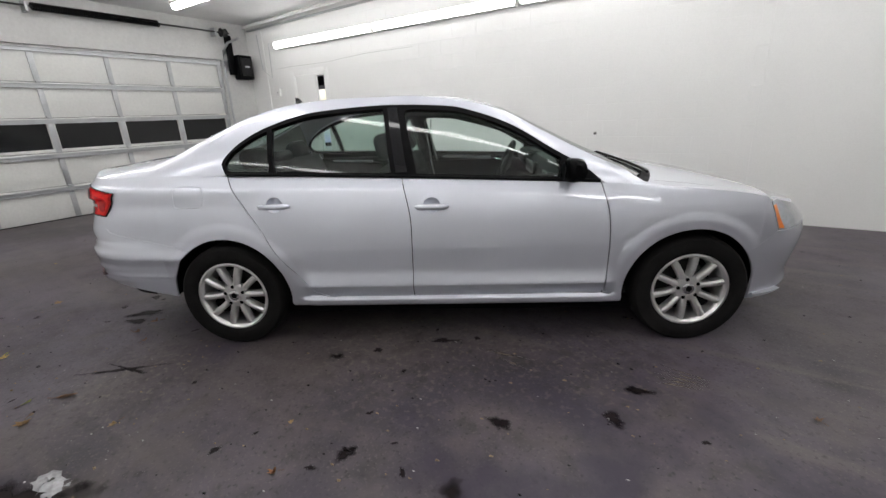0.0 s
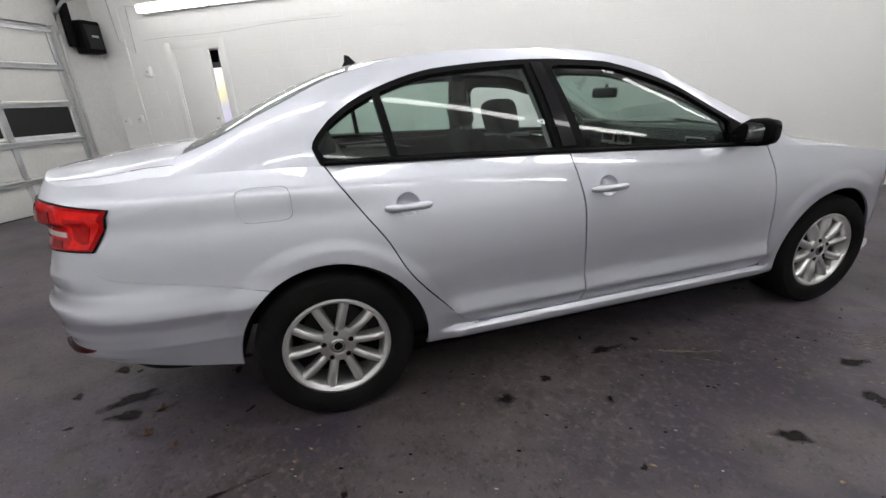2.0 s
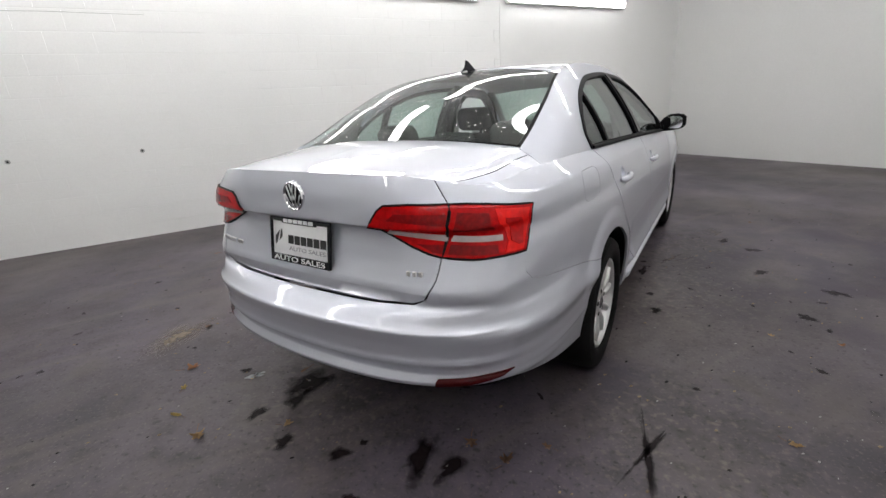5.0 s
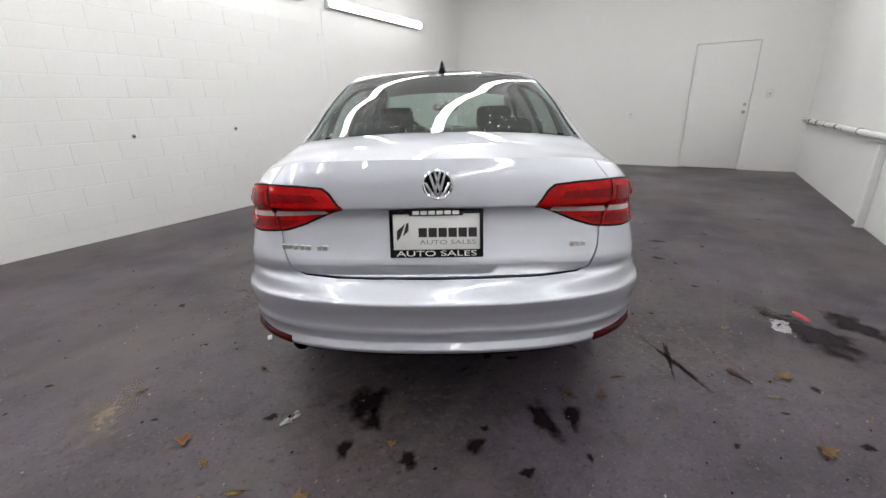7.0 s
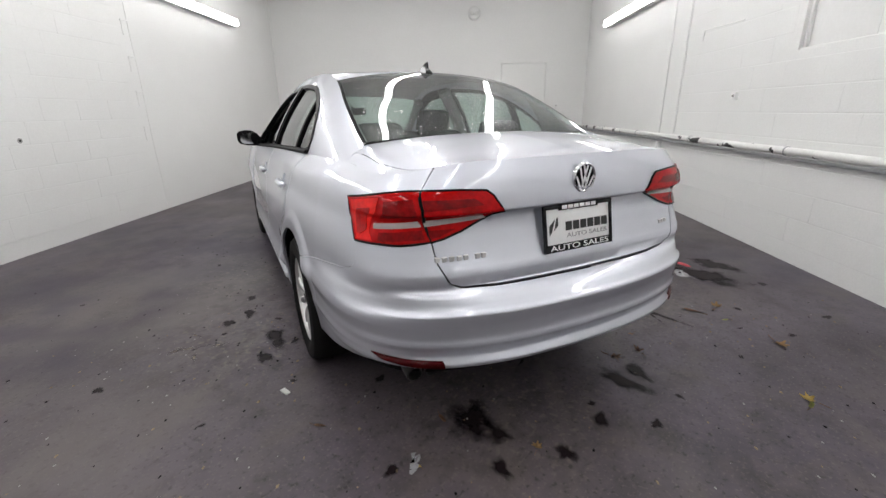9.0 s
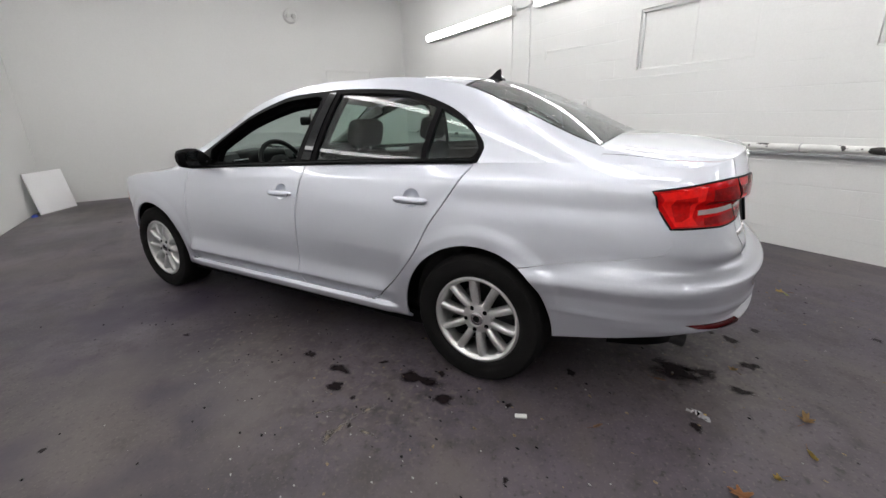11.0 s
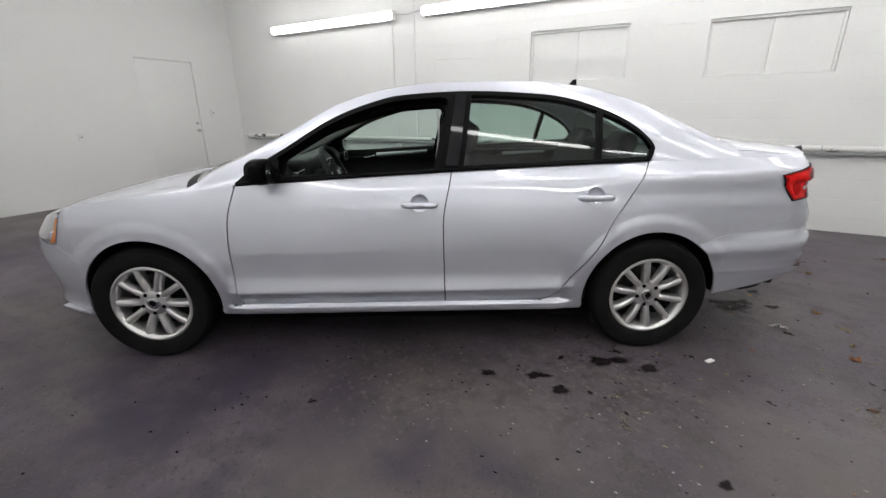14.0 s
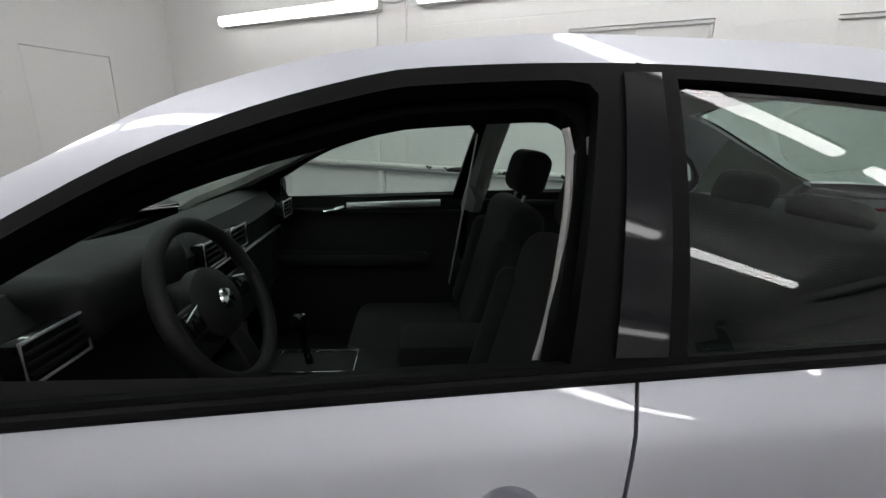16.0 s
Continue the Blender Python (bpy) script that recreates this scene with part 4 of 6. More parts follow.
fh = [(0.0, 0.22), (0.6, 0.23), (0.97, 0.245)] + [(2.66 - s, z) for s, z in arc(FRONT_C, -8, 38, 12)] + [(0.818, 0.622), (0.70, 0.616), (0.3, 0.618), (0.0, 0.62)]
fitted("front_bumper", fh + [(-a, z) for a, z in fh[-2:0:-1]], across_front, PAINT, car)
for side in (1, -1):
    hl = [(1.767, 0.788), (1.792, 0.738), (1.845, 0.628), (1.95, 0.622), (2.30, 0.64), (2.33, 0.70), (2.05, 0.768), (1.86, 0.798)]
    head = fitted("headlamp", hl, lambda s, z: skin(s, z, -0.003), HEAD_LENS, car, "clear headlamp lens", side)
    fitted("turn_signal", [(1.782, 0.772), (1.803, 0.735), (1.850, 0.640), (1.905, 0.634), (1.86, 0.70), (1.825, 0.776)], lambda s, z: skin(s, z, -0.005), AMBER, head, "amber side marker", side)

# roof line: rail (outer edge) and middle
rail_y = curve([-1.80, -1.44, -1.155, -0.91, -0.6, -0.29, 0.04, 0.31, 0.51, 0.79, 0.954, 1.05, 1.22], [0.60, 0.565, 0.52, 0.495, 0.485, 0.485, 0.51, 0.555, 0.61, 0.69, 0.735, 0.775, 0.80])
rail_z = curve([-1.80, -1.70, -1.44, -1.155, -0.91, -0.6, -0.29, 0.04, 0.31, 0.51, 0.79, 0.90, 0.954, 1.0, 1.05, 1.12, 1.22], [1.072, 1.106, 1.222, 1.338, 1.392, 1.412, 1.412, 1.380, 1.305, 1.198, 1.052, 1.003, 0.974, 0.940, 0.914, 0.903, 0.892])
mid_z = curve([-1.82, -1.44, -1.155, -1.0, -0.7, -0.3, 0.0, 0.25, 0.5, 0.8, 1.05, 1.24], [1.098, 1.283, 1.383, 1.410, 1.428, 1.432, 1.415, 1.358, 1.240, 1.090, 0.982, 0.936])


def station(x):
    """The place along the shell at a given x behind the side's straight part."""
    s = x
    for _ in range(6 if x < SIDE_BACK else 0):
        s = min(SIDE_BACK, s + (x - skin(s, belt_z(x)).x) * 0.55)
    return s


def cabin(x, t):
    """The side above the belt: t = 0 at the belt, 1 at the roof rail."""
    zb = belt_z(x)
    yb = skin(station(x), zb).y
    bulge = 0.022 * 4 * t * (1 - t) * min(1.0, max(0.0, rail_z(x) - zb - 0.03) / 0.22)
    return Vector((x, yb + (rail_y(x) - yb) * t + bulge, zb + (rail_z(x) - zb) * t + bulge * 0.4))


def cab_at(x, z):
    zb, t = belt_z(x), (z - belt_z(x)) / max(rail_z(x) - belt_z(x), 0.01)
    for _ in range(4):
        t = min(max(t + (z - cabin(x, t).z) / max(rail_z(x) - zb, 0.02), -0.1), 1.1)
    return cabin(x, t)


def cap(x, u, lift=0.0):
    """The roof and the large panes: u = -1 to 1 across."""
    a = abs(u)
    zr, zm = rail_z(x), mid_z(x)
    return Vector((x, u * rail_y(x), zr + (zm - zr) * (1 - a ** 2.3) + lift))


dlo_top = curve([-1.30, -1.25, -1.06, -0.77, -0.37, 0.0, 0.12, 0.33, 0.56, 0.745, 0.815], [1.105, 1.160, 1.268, 1.342, 1.363, 1.344, 1.316, 1.238, 1.100, 0.988, 0.925])
dlo_low = lambda x: belt_z(x) + 0.001
opening = [(-1.283, dlo_low(-1.283)), (-1.302, 1.045), (-1.312, 1.075), (-1.305, 1.098)] + level(dlo_top, -1.29, 0.81, 40) + level(dlo_low, 0.80, -1.27, 20)
for side in (1, -1):
    # rear pillar, roof rail and front pillar in one frame round the windows
    upper = [(x, rail_z(x)) for x in np.linspace(-1.79, 1.12, 70)] + [(x, belt_z(x)) for x in np.linspace(1.125, 0.825, 8)]
    upper += level(dlo_top, 0.81, -1.29, 40) + [(-1.305, 1.098), (-1.312, 1.075), (-1.302, 1.045), (-1.288, 1.014)] + [(x, belt_z(x)) for x in np.linspace(-1.31, -1.79, 12)]
    fitted("cab_side", upper, cab_at, PAINT, car, side=side, out=(-0.2, 0, 1.0), lip=0.02)


def grid_sheet(name, fn, us, vs, mat, parent, label="", out=(0, 0, 0.6)):
    return sheet(name, fn, 0, 0, mat, parent, label, 0, us, vs, out)


U = np.linspace(-1, 1, 33)
ws_top = lambda u: 0.30 - 0.10 * u * u + 0.03
ws_low = lambda u: 1.20 - 0.20 * u * u
bl_top = lambda u: -1.085 - 0.045 * u * u
bl_low = lambda u: -1.80 + 0.035 * u * u
grid_sheet("roof", lambda u, v: cap(bl_top(u) + (ws_top(u) - bl_top(u)) * v, u), U, np.linspace(0, 1, 41), PAINT, car, out=(0, 0, 1))
grid_sheet("windscreen_frit", lambda u, v: cap(ws_top(u) + (ws_low(u) + 0.05 - ws_top(u)) * v, u, -0.004), U, np.linspace(0.93, 1, 5), BLACK, car)
grid_sheet("windscreen", lambda u, v: cap(ws_top(u) + (ws_low(u) - ws_top(u)) * v, u), np.linspace(-0.97, 0.97, 33), np.linspace(0, 1, 25), GLASS, car)
for side in (1, -1):
    grid_sheet("windscreen_edge", lambda u, v: cap(ws_top(u) + (ws_low(u) - ws_top(u)) * v, u * side), np.linspace(0.97, 1.0, 3), np.linspace(0, 1, 25), BLACK, car)
    grid_sheet("rear_window_edge", lambda u, v: cap(bl_top(u) + (bl_low(u) - bl_top(u)) * v, u * side), np.linspace(0.975, 1.0, 3), np.linspace(0, 1, 25), BLACK, car)
grid_sheet("rear_window", lambda u, v: cap(bl_top(u) + (bl_low(u) - bl_top(u)) * v, u), np.linspace(-0.975, 0.975, 33), np.linspace(0.03, 1, 25), REAR_GLASS, car)
grid_sheet("rear_window_top", lambda u, v: cap(bl_top(u) + (bl_low(u) - bl_top(u)) * v, u), np.linspace(-0.975, 0.975, 33), np.linspace(0.0, 0.03, 3), BLACK, car)


# rain drops left on the rear window
rnd = random.Random(3)
verts, faces = [], []
for _ in range(480):
    u, v, r = rnd.uniform(-0.93, 0.93), rnd.uniform(0.06, 0.96) ** 0.7, rnd.uniform(0.0015, 0.0048)
    fn = lambda a, b: cap(bl_top(a) + (bl_low(a) - bl_top(a)) * b, a)
    p = fn(u, v)
    du, dv = (fn(u + 0.01, v) - p).normalized(), (fn(u, v + 0.01) - p).normalized()
    n = du.cross(dv).normalized()
    n = n if n.z > 0 else -n
    i = len(verts)
    for k in range(7):
        a = 2 * math.pi * k / 7
        verts.append(p + (du * math.cos(a) + dv * math.sin(a) * 1.25) * r + n * 0.0004)
    for k in range(7):
        a = 2 * math.pi * k / 7
        verts.append(p + (du * math.cos(a) + dv * math.sin(a) * 1.25) * r * 0.6 + n * r * 0.42)
    verts.append(p + n * r * 0.55)
    for k in range(7):
        j = (k + 1) % 7
        faces += [(i + k, i + j, i + 7 + j, i + 7 + k), (i + 7 + k, i + 7 + j, i + 14)]
tagged(mesh_object("rain_drops", verts, faces, WATER, car, sharp=80), "rain drops on the rear window", kind="stuff")


def coons(c0, c1, d0, d1):
    """A patch between c0, c1 (v = 0, 1, along u) and d0, d1 (u = 0, 1, along v)."""
    def f(u, v):
        a = (1 - v) * c0(u) + v * c1(u)
        b = (1 - u) * d0(v) + u * d1(v)
        k = (1 - u) * (1 - v) * c0(0) + u * (1 - v) * c0(1) + (1 - u) * v * c1(0) + u * v * c1(1)
        return a + b - k
    return f


def top_edge(s):
    return skin(s, belt_z(s))


X_D = -1.79
S_D = station(X_D)
def deck_front(u):
    yb = top_edge(S_D).y
    y, yr = u * yb, rail_y(X_D)
    if y <= yr:
        return Vector((bl_low(y / yr), y, cap(X_D, y / yr).z))
    t = (yb - y) / (yb - yr)
    return Vector((X_D, y, cabin(X_D, t).z))


S_C = -2.22
def deck_mid(v):
    x0, x1 = bl_low(0), top_edge(-2.7).x
    z0, z1 = mid_z(-1.80), belt_z(-2.7)
    return Vector((x0 + (x1 - x0) * v, 0, z0 + (z1 - z0) * v + 0.012 * math.sin(math.pi * v)))


deck = coons(deck_front, lambda u: top_edge(-2.7 + (2.7 + S_C) * u), deck_mid, lambda v: top_edge(S_D + (S_C - S_D) * v))
for side in (1, -1):
    grid_sheet("trunk_top", lambda u, v: flip(deck(u, v), side), np.linspace(0, 0.93, 30), np.linspace(0, 1, 26), PAINT, trunk_lid)
    grid_sheet("quarter_top", lambda u, v: flip(deck(u, v), side), np.linspace(0.934, 1.0, 4), np.linspace(0, 1, 26), PAINT, car)

X_H = 1.00
def hood_back(u):
    e = top_edge(X_H)
    return Vector((X_H + 0.22 * (1 - u * u), u * e.y, mid_z(1.23) + (e.z - mid_z(1.23)) * u ** 2.6))


def hood_mid(v):
    x0, x1 = X_H + 0.22, top_edge(2.66).x
    z0, z1 = mid_z(1.23), belt_z(2.66)
    return Vector((x0 + (x1 - x0) * v, 0, z0 + (z1 - z0) * v + 0.028 * math.sin(math.pi * v ** 0.8)))


hood = coons(hood_back, lambda u: top_edge(2.66 - 0.60 * u), hood_mid, lambda v: top_edge(X_H + (2.06 - X_H) * v))
for side in (1, -1):
    grid_sheet("hood", lambda u, v: flip(hood(u, v), side), np.linspace(0, 0.88, 24), np.linspace(0, 1, 26), PAINT, car)
    grid_sheet("fender_top", lambda u, v: flip(hood(u, v), side), np.linspace(0.884, 1.0, 6), np.linspace(0, 1, 26), PAINT, car)
grid_sheet("hood_seam", lambda u, v: hood(u, v) - Vector((0, 0, 0.006)), np.linspace(0.86, 0.9, 3), np.linspace(0, 1, 20), BLACK, car)

# dark underbody and wheel wells behind the panels
part("underbody", box((-1.62, -0.76, 0.17), (1.62, 0.76, 0.25), 0.02), BLACK, car)
well_y = lambda x, z: width(x, z) - 0.016 - 0.12 * max(0.0, x - SIDE_FRONT + 0.06)
for cx in (REAR_C, FRONT_C):
    for side in (1, -1):
        bm = bmesh.new()
        ring = [[bm.verts.new((cx + (ARCH_R + 0.006) * math.cos(a), side * (y if y < 0.7 else well_y(cx + ARCH_R * math.cos(a), HUB_Z + ARCH_R * math.sin(a))), HUB_Z + (ARCH_R + 0.006) * math.sin(a))) for a in np.linspace(0.02, math.pi - 0.02, 30)] for y in (0.50, 0.60, 0.872)]
        for p, q in zip(ring, ring[1:]):
            for k in range(29):
                bm.faces.new((p[k], p[k + 1], q[k + 1], q[k]))
        bm.faces.new(ring[0])
        part("wheel_well", bm, BLACK, car)
for side in (1, -1):
    for f, z0, z1 in ((gap_b, 0.308, 0.965), (gap_f, 0.316, 0.915)):
        grid_sheet("seam", lambda u, v: flip(skin(f(z0 + (z1 - z0) * v) + (u - 0.5) * 0.03, z0 + (z1 - z0) * v, 0.010), side), np.linspace(0, 1, 3), np.linspace(0, 1, 30), BLACK, car)
    rear_edges = [rear_gap(off, 1.005, 30) for off in (-0.011, 0.0, 0.011)]
    grid_sheet("seam", lambda u, v: flip(skin(*rear_edges[round(2 * u)][round(34 * v)], 0.010), side), np.linspace(0, 1, 3), np.linspace(0, 1, 35), BLACK, car)
    grid_sheet("seam", lambda u, v: flip(skin(-0.68 + 1.44 * v, SILL_Z + (u - 0.5) * 0.010, 0.011), side), np.linspace(0, 1, 3), np.linspace(0, 1, 20), BLACK, car)


def wheel(x, side, turned):
    base = empty("wheel")
    base.parent = car
    base.matrix_basis = Matrix.Translation((x, side * 0.80, HUB_Z)) @ Matrix.Rotation(radians(-90 * side), 4, "X")
    # local z points out of the car
    part("tyre", lathe([(0.205, -0.20), (0.25, -0.205), (0.295, -0.198), (0.310, -0.185), (0.314, -0.15), (0.3145, -0.08), (0.314, -0.01), (0.309, 0.022), (0.295, 0.038), (0.262, 0.044), (0.232, 0.040), (0.214, 0.028), (0.207, 0.012), (0.205, -0.20)], steps=64), RUBBER, base)
    rim = part("rim", lathe([(0.200, -0.19), (0.186, -0.18), (0.180, -0.05), (0.186, 0.008), (0.192, 0.020), (0.203, 0.028), (0.212, 0.026), (0.213, 0.016), (0.205, 0.008)], steps=64), ALLOY, base)
    part("brake_disc", lathe([(0.0, -0.085), (0.140, -0.085), (0.140, -0.105)], steps=40), DARK_METAL, base)
    part("wheel_backing", lathe([(0.0, -0.13), (0.19, -0.13)], steps=32), BLACK, base)
    for k in range(10):
        pair, turn_side = k // 2, 1 if k % 2 else -1
        mid = 2 * math.pi * pair / 5 + turned
        bm = bmesh.new()
        rows = []
        for r, w, z, d, da in ((0.036, 0.0165, 0.002, 0.03, 15), (0.070, 0.0165, 0.010, 0.036, 16), (0.110, 0.0165, 0.019, 0.044, 17), (0.150, 0.0165, 0.022, 0.048, 17.5), (0.180, 0.0175, 0.018, 0.044, 18), (0.200, 0.0185, 0.019, 0.03, 18)):
            a = mid + turn_side * radians(da)
            c, t = Vector((math.cos(a), math.sin(a), 0)), Vector((-math.sin(a), math.cos(a), 0))
            rows.append([bm.verts.new(c * r + t * (p * w) + Vector((0, 0, z + h))) for p, h in ((-1.15, -d), (-0.98, -0.009), (-0.5, 0), (0.5, 0), (0.98, -0.009), (1.15, -d))])
        for p, q in zip(rows, rows[1:]):
            for j in range(5):
                bm.faces.new((p[j], q[j], q[j + 1], p[j + 1]))
        part("spoke", bm, ALLOY, base, sharp=50)
    part("hub", lathe([(0.074, -0.03), (0.078, -0.004), (0.070, 0.009), (0.040, 0.014), (0.036, 0.008), (0.033, 0.008)], steps=40), ALLOY, base)
    cap_ob = part("hub_cap", lathe([(0.0, 0.016), (0.026, 0.0155), (0.032, 0.013), (0.034, 0.006)], steps=40), CHROME, base)
    part("cap_face", lathe([(0.0, 0.0168), (0.024, 0.0163)], steps=32), BLACK, base)
    part("cap_mark", lathe([(0.017, 0.0172), (0.020, 0.018), (0.023, 0.0172)], steps=32), CHROME, base)
    for k in range(5):
        a = 2 * math.pi * k / 5 + turned
        m = Matrix.Translation((0.056 * math.cos(a), 0.056 * math.sin(a), 0))
        part("bolt_hole", lathe([(0.0, 0.0135), (0.0105, 0.0135), (0.0105, 0.003)], m, 14), BLACK, base)
    return base


for x in (-HUB_X, HUB_X):
    for side in (1, -1):
        wheel(x, side, radians(7 + 9 * (x > 0) + 14 * (side < 0)))


# ---- windows, trim and fittings of the car ----
upper_edge = level(dlo_top, -1.285, 0.805, 44)
lower_edge = level(dlo_low, 0.80, -1.275, 30)
dlo = [(-1.286, dlo_low(-1.28) + 0.006), (-1.300, 1.045), (-1.311, 1.075), (-1.303, 1.098)] + upper_edge + lower_edge
b_rear = lambda z: -0.362 + (1.35 - z) * 0.157
b_front = lambda z: -0.296 + (1.35 - z) * 0.185
q_x = lambda z: -1.043 + (1.256 - z) * 0.14

def clipped(x_lo, x_hi, inset=0.021):
    """The glazed field between two upright edges, inside the surround."""
    top = lambda x: dlo_top(x) - inset * 1.05
    low = lambda x: dlo_low(x) + inset
    left = [(x_lo(z), z) for z in np.linspace(low(x_lo(1.0)), top(x_lo(top(x_lo(1.3)))), 12)]
    right = [(x_hi(z), z) for z in np.linspace(top(x_hi(top(x_hi(1.3)))), low(x_hi(1.0)), 12)]
    x0, x1 = left[-1][0], right[0][0]
    return left + [(x, top(x)) for x in np.linspace(x0, x1, 24)[1:-1]] + right + [(x, low(x)) for x in np.linspace(right[-1][0], left[0][0], 14)[1:-1]]


tip = [(-1.262, dlo_low(-1.26) + 0.021), (-1.280, 1.052), (-1.289, 1.075), (-1.280, 1.094)]
q_win = tip + [(x, dlo_top(x) - 0.024) for x in np.linspace(-1.255, q_x(1.24) - 0.016, 12)] + [(q_x(z) - 0.016, z) for z in np.linspace(dlo_top(-1.06) - 0.03, dlo_low(-1.0) + 0.021, 10)]
r_win = clipped(lambda z: q_x(z) + 0.014, lambda z: b_rear(z) - 0.022)
f_win = [(b_front(z) + 0.030 + (1.35 - z) * 0.05, z) for z in np.linspace(dlo_low(-0.2) + 0.021, dlo_top(-0.24) - 0.046, 12)] + [(b_front(1.30) + 0.040, dlo_top(-0.23) - 0.031)]
f_win += [(x, dlo_top(x) - 0.026) for x in np.linspace(-0.215, 0.60, 26)] + [(0.62, dlo_low(0.6) + 0.021)] + [(x, dlo_low(x) + 0.021) for x in np.linspace(0.55, -0.13, 14)]
for side in (1, -1):
    fn = lambda x, z: (lambda p: Vector((p.x, p.y + 0.004, p.z + 0.002)))(cab_at(x, z))
    fitted("window_trim", dlo, fn, BLACK, car, "black window surround and pillar trim", side, holes=[q_win, r_win, f_win], step=0.02, lip=0.03, out=(-0.2, 0, 1.0))
    fb = lambda x, z: (lambda p: Vector((p.x, p.y + 0.011, p.z + 0.004)))(cab_at(x, z))
    za, zb = dlo_low(-0.3) + 0.024, dlo_top(-0.3) - 0.016
    fitted("pillar_cover", [(b_rear(za) + 0.006, za), (b_front(za) - 0.004, za), (b_front(zb) - 0.004, zb), (b_rear(zb) + 0.006, zb)], fb, GLOSS_BLACK, car, "gloss black centre pillar cover", side, out=(-0.2, 0, 1.0))
    deep = lambda x, z: (lambda p: Vector((p.x, p.y - 0.006, p.z - 0.002)))(cab_at(x, z))
    fitted("quarter_glass", q_win, deep, GLASS, car, side=side, lip=0, out=(-0.2, 0, 1.0))
    fitted("rear_door_glass", r_win, deep, GLASS, car, side=side, lip=0, out=(-0.2, 0, 1.0))
    if side < 0:
        fitted("front_door_glass", f_win, deep, GLASS, car, side=side, lip=0, out=(-0.2, 0, 1.0))
    # door frame behind the outer trim, with a rounded upper corner
    if_rear = lambda z: b_front(z) + 0.034 + (1.35 - z) * 0.05
    if_top = lambda x: dlo_top(x) - 0.060 + 0.022 * ease((x - 0.1) / 0.45)
    zc = if_top(-0.2)
    seal_hole = [(if_rear(z), z) for z in np.linspace(dlo_low(-0.1) + 0.0, zc - 0.06, 10)] + [(if_rear(zc) + 0.05 - 0.05 * math.cos(a), zc - 0.06 + 0.06 * math.sin(a)) for a in np.linspace(0.2, 1.4, 7)]
    seal_hole += [(x, if_top(x)) for x in np.linspace(if_rear(zc) + 0.07, 0.58, 20)] + [(0.60, dlo_low(0.6) + 0.004)] + [(x, dlo_low(x) + 0.0) for x in np.linspace(0.5, 0.0, 8)]
    seal_rim = [(b_rear(0.98) + 0.02, dlo_low(-0.3) - 0.02), (b_rear(1.34) + 0.02, dlo_top(-0.35) - 0.004)] + [(x, dlo_top(x) - 0.004) for x in np.linspace(-0.30, 0.66, 24)] + [(0.68, dlo_low(0.68) - 0.02)]
    fitted("door_frame", seal_rim, lambda x, z: (lambda p: Vector((p.x, p.y - (0.052 if side > 0 else 0.026), p.z)))(cab_at(x, z)), BLACK, car, "black inner door frame and seal", side, holes=[seal_hole], step=0.022, lip=0.035 if side > 0 else 0.012, out=(-0.2, 0, 1.0))
    if side > 0:
        edge_x, edge_y = curve([0.92, 1.00, 1.08, 1.185, 1.235, 1.262, 1.272], [-0.166, -0.186, -0.199, -0.208, -0.207, -0.203, -0.197]), curve([0.92, 1.272], [0.66, 0.61])
        part("pillar_trim_edge", tube([Vector((edge_x(z), edge_y(z), z)) for z in np.linspace(0.925, 1.268, 15)], 0.0055, 6), TRIM_GREY, car, "light grey edge of the inner pillar trim")
    # belt moulding
    part("belt_moulding", tube([flip(cab_at(x, dlo_low(x) + 0.008) + Vector((0, 0.006, 0)), side) for x in np.linspace(-1.275, 0.80, 30)], 0.009, 8), BLACK, car)


def door_handle(x, z, side):
    y = skin(x, z).y
    base = empty("door_handle")
    base.parent = car
    base.matrix_basis = Matrix.Translation((x, side * y, z))
    bm = bmesh.new()
    rings = []
    for r, d in ((1.05, -0.0012), (0.96, -0.002), (0.88, -0.008), (0.70, -0.018), (0.4, -0.026), (0.02, -0.028)):
        rings.append([bm.verts.new((0.048 * r * math.cos(a), side * (skin(x, z + 0.045 * r * math.sin(a)).y - y + d), 0.045 * r * math.sin(a))) for a in np.linspace(0, 2 * math.pi, 33)[:-1]])
    for p, q in zip(rings, rings[1:]):
        for k in range(32):
            bm.faces.new((p[k], p[(k + 1) % 32], q[(k + 1) % 32], q[k]))
    part("handle_cup", bm, PAINT, base)
    pts = [(-0.088 + 0.176 * t, side * (0.006 + 0.022 * math.sin(math.pi * t) ** 0.4), -0.006) for t in np.linspace(0.0, 1, 17)]
    bm = tube(pts, [0.008, 0.013] + [0.0158] * 13 + [0.013, 0.008], 12)
    part("grip", bm, PAINT, base)
    return base


for side in (1, -1):
    door_handle(-0.105, 0.830, side)
    door_handle(-0.99, 0.853, side)
part("lock", lathe([(0, 0.002), (0.007, 0.002), (0.008, 0)], Matrix.Translation((-0.185, skin(-0.185, 0.823).y + 0.024, 0.823)) @ Matrix.Rotation(radians(-90), 4, "X"), 16), DARK_METAL, car)


